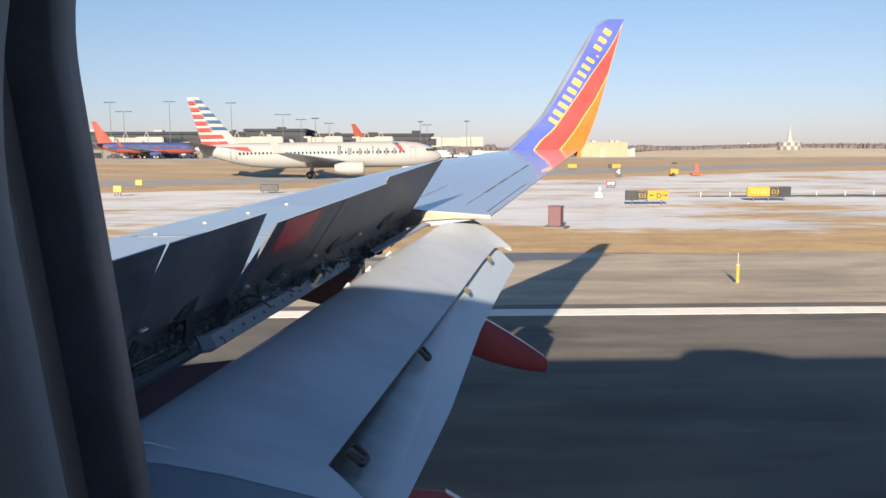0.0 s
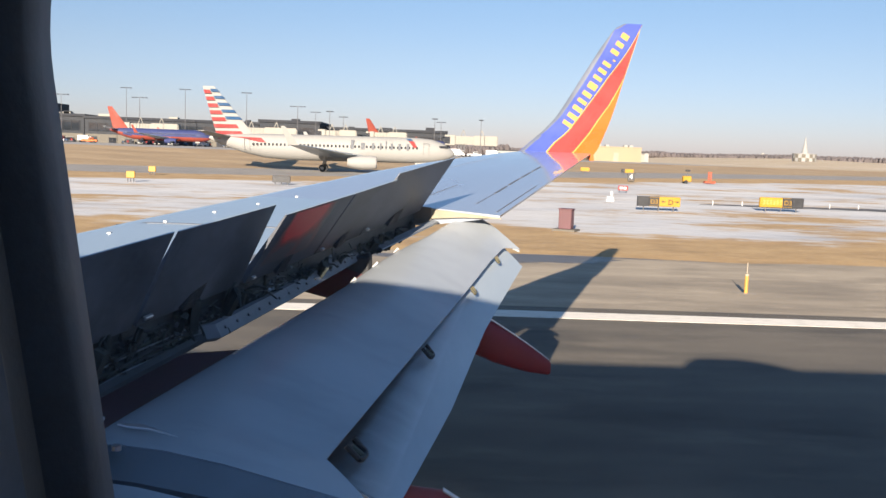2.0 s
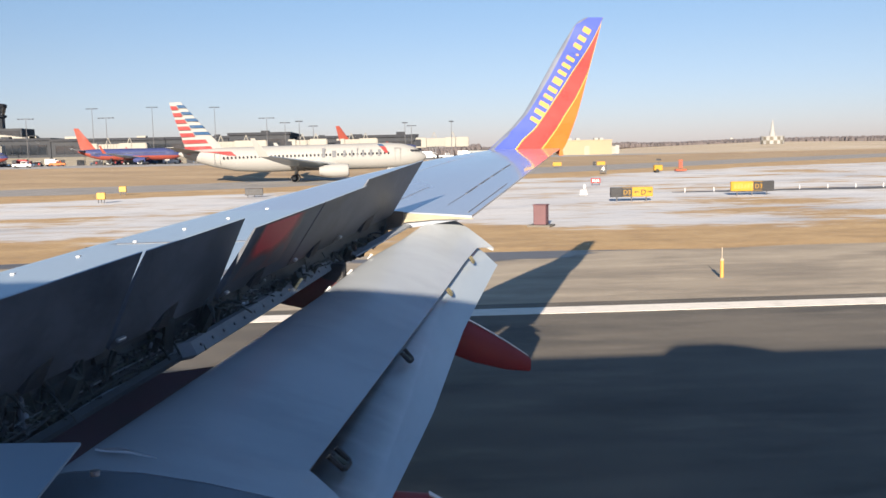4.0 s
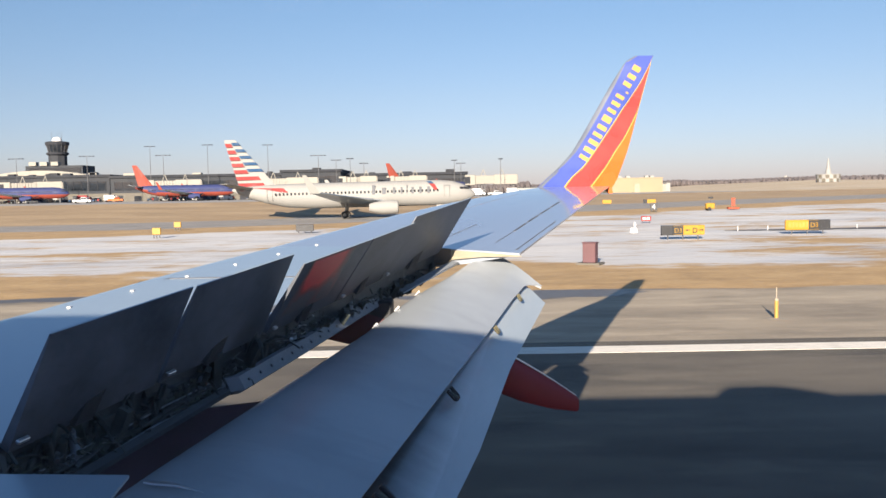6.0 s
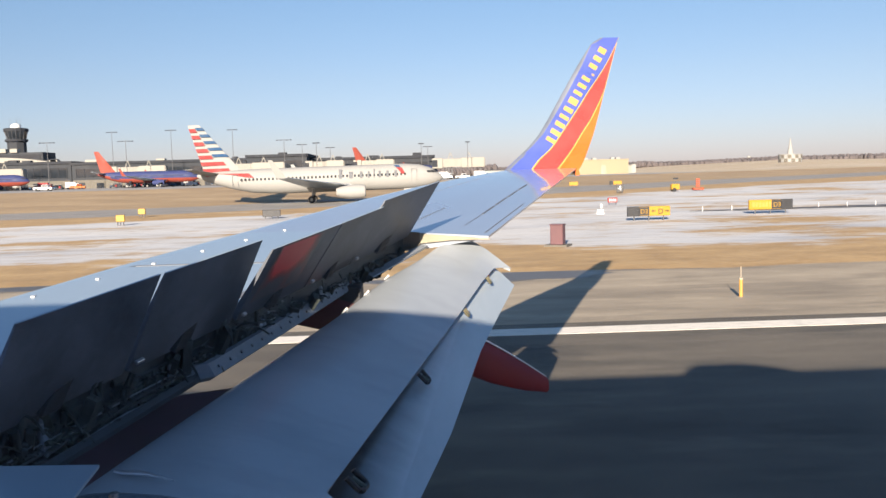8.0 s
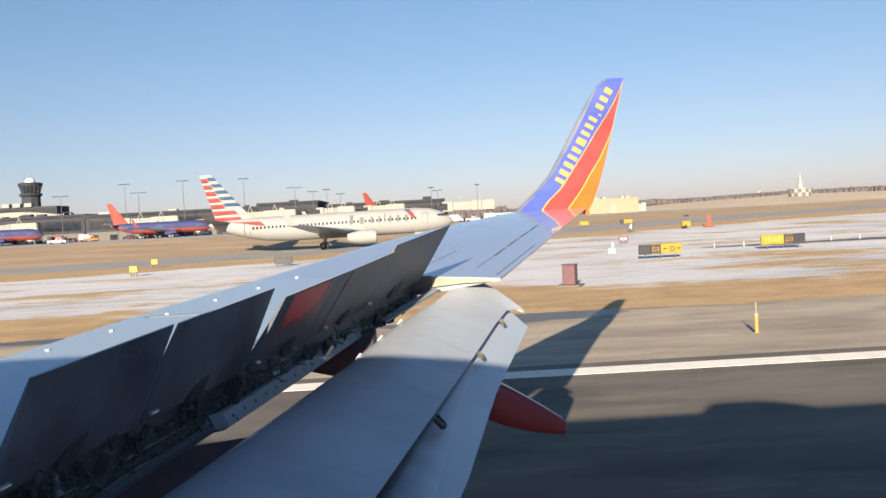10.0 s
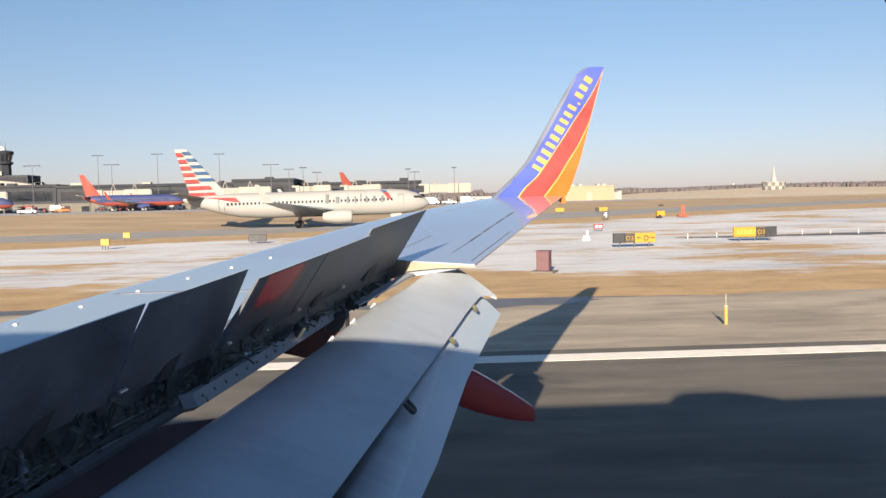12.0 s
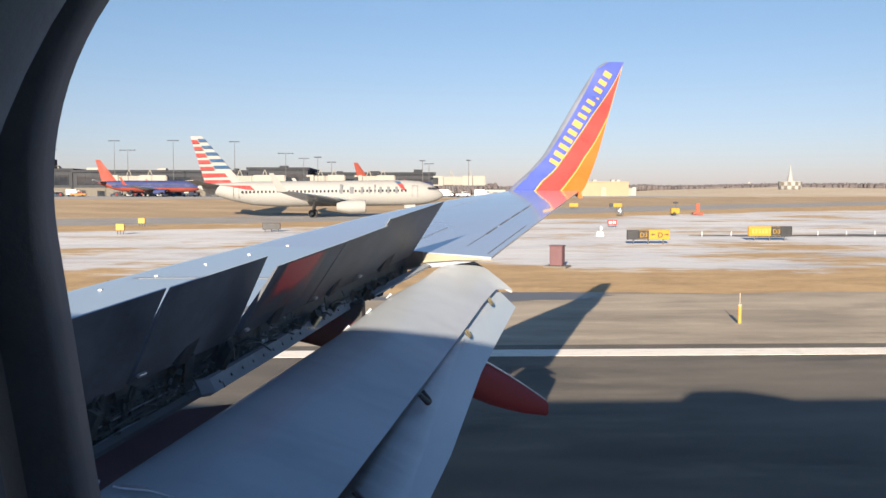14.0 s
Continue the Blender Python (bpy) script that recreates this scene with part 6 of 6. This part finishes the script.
def ditch_edge():
    """A dark strip of bare gravel through the snow, with a row of short white stakes."""
    strip = thing("gravel_strip", "dark bare gravel strip in the snow with white stakes", "ground cover")
    verts, faces = [], []
    xs = np.linspace(24, 96, 150)
    for x in xs:
        y, w = 76 + 0.05 * (x - 24), 1.7 * min(1, (x - 23.5) / 6) + 0.8 * noise.noise((x * 0.4, 1.3, 0)) + 0.5 * noise.noise((x * 1.9, 4.3, 0))
        z = ground_z(x, y)
        verts += [(x, y - w, z + 0.006), (x, y - w * 0.4, z + 0.05), (x, y + w * 0.5, z + 0.06), (x, y + w + 0.2, z + 0.006)]
    for i in range(len(xs) - 1):
        for j in range(3):
            k = i * 4 + j
            faces.append((k, k + 1, k + 5, k + 4))
    mesh_object("gravel", verts, faces, GRAVEL, strip, "", True)
    for x in np.arange(25, 95, 2.6):
        y = 76 + 0.05 * (x - 24) - 0.5
        rod("stake", (x, y, ground_z(x, y) - 0.02), (x, y, ground_z(x, y) + 0.42), 0.035, WHITE, strip, seg=8)


ditch_edge()


def marker_stake(x, y, z=0.0):
    s = thing("marker_stake", "yellow edge marker tube with thin pale rod in snow", "marker", group="edge markers")
    rod("tube", (x, y, z - 0.02), (x, y, z + 0.52), 0.052, STAKE_YELLOW, s, seg=14)
    rod("collar", (x, y, z + 0.52), (x, y, z + 0.58), 0.058, CONCRETE, s, seg=14)
    rod("thin_rod", (x, y, z + 0.58), (x, y, z + 0.90), 0.013, CONCRETE, s, seg=8)
    bm = bmesh.new()
    rim = [bm.verts.new((x + (0.34 + 0.13 * noise.noise((3 * math.cos(q), 3 * math.sin(q), 8))) * math.cos(q), y + 0.3 * math.sin(q), z + 0.004)) for q in np.linspace(0, 2 * math.pi, 22, endpoint=False)]
    hub = bm.verts.new((x, y, z + 0.035))
    for i in range(22):
        bm.faces.new((rim[i], rim[(i + 1) % 22], hub))
    part("snow_crust", bm, CONCRETE, s, "thin crust of dirty snow round the foot")


marker_stake(9.4, 26.0)
bx = thing("equipment_box", "weathered maroon electrical box on a concrete pad", "utility box", pose(7.4, 45.5, 0, 0, 0, -25))
box("cabinet", -0.33, 0.33, -0.28, 0.28, 0.1, 1.1, MAROON, bx, "", 0.03)
box("lid", -0.36, 0.36, -0.31, 0.31, 1.08, 1.14, MAROON, bx, "", 0.01)
box("pad", -0.6, 0.6, -0.55, 0.55, -0.05, 0.1, TERMINAL_PALE, bx, "", 0.02)


def beacon_cone(x, y, z):
    b = thing("radio_beacon", "white cone beacon on a round checkered building", "beacon")
    n = 20
    for i in range(n):
        a0, a1 = 2 * math.pi * i / n, 2 * math.pi * (i + 1) / n
        for j in range(2):
            z0 = z + 2.6 * j
            vv = [(x + 8 * math.cos(a), y + 8 * math.sin(a), zz) for a, zz in ((a0, z0), (a1, z0), (a1, z0 + 2.6), (a0, z0 + 2.6))]
            vv += [(x + 7.5 * math.cos(a), y + 7.5 * math.sin(a), zz) for a, zz in ((a0, z0), (a1, z0), (a1, z0 + 2.6), (a0, z0 + 2.6))]
            mesh_object("panel", vv, [(0, 1, 2, 3), (0, 4, 5, 1), (2, 6, 7, 3), (1, 5, 6, 2), (3, 7, 4, 0)], SILVER if (i + j) % 2 else TERMINAL_PALE, b)
    loft("cone", [[(x + r * math.cos(a), y + r * math.sin(a), zz) for a in np.linspace(0, 2 * math.pi, 16, endpoint=False)] for zz, r in ((z + 5.2, 8.3), (z + 5.6, 8.3), (z + 5.6, 2.2), (z + 8, 1.9), (z + 9, 1.5), (z + 15, 0.5), (z + 17, 0.2))], SILVER, b, smooth=False)


beacon_cone(268, 610, 7.2)


# ---- bare winter woods on the horizon ----
def woods():
    rng = np.random.default_rng(3)
    base = bmesh.new()
    bmesh.ops.create_icosphere(base, subdivisions=1, radius=1)
    bv = np.array([v.co[:] for v in base.verts])
    bf = np.array([[v.index for v in f.verts] for f in base.faces])
    base.free()
    n = 30000
    xs = rng.uniform(-1300, 1500, n)
    ys = 1150 + 160 * np.sin(xs * 0.004) + rng.uniform(0, 160, n)
    clump = np.array([0.5 + 0.5 * noise.noise((x * 0.006, 0.3, 1.7)) + 0.22 * noise.noise((x * 0.035, 2.1, 0)) for x in xs])
    h = np.where(xs < 120, 13.0, 9.0) * (0.62 + 0.75 * clump) * rng.uniform(0.82, 1.04, n)
    w = rng.uniform(2.0, 5.5, n)
    g = np.array([3.0 + hill(x) * 0.75 for x in xs])
    size = np.stack([w, w, h * 0.62], 1)[:, None, :]
    at = np.stack([xs, ys, g + h * 0.45], 1)[:, None, :]
    verts = (bv[None] * rng.uniform(0.8, 1.2, (n, len(bv), 3)) * size + at).reshape(-1, 3).tolist()
    faces = (bf[None] + (np.arange(n) * len(bv))[:, None, None]).reshape(-1, 3).tolist()
    ob = mesh_object("woods", verts, faces, TREE_BARK)
    tagged(ob, "bare brown winter woods along the horizon", "trees", kind="stuff")


woods()
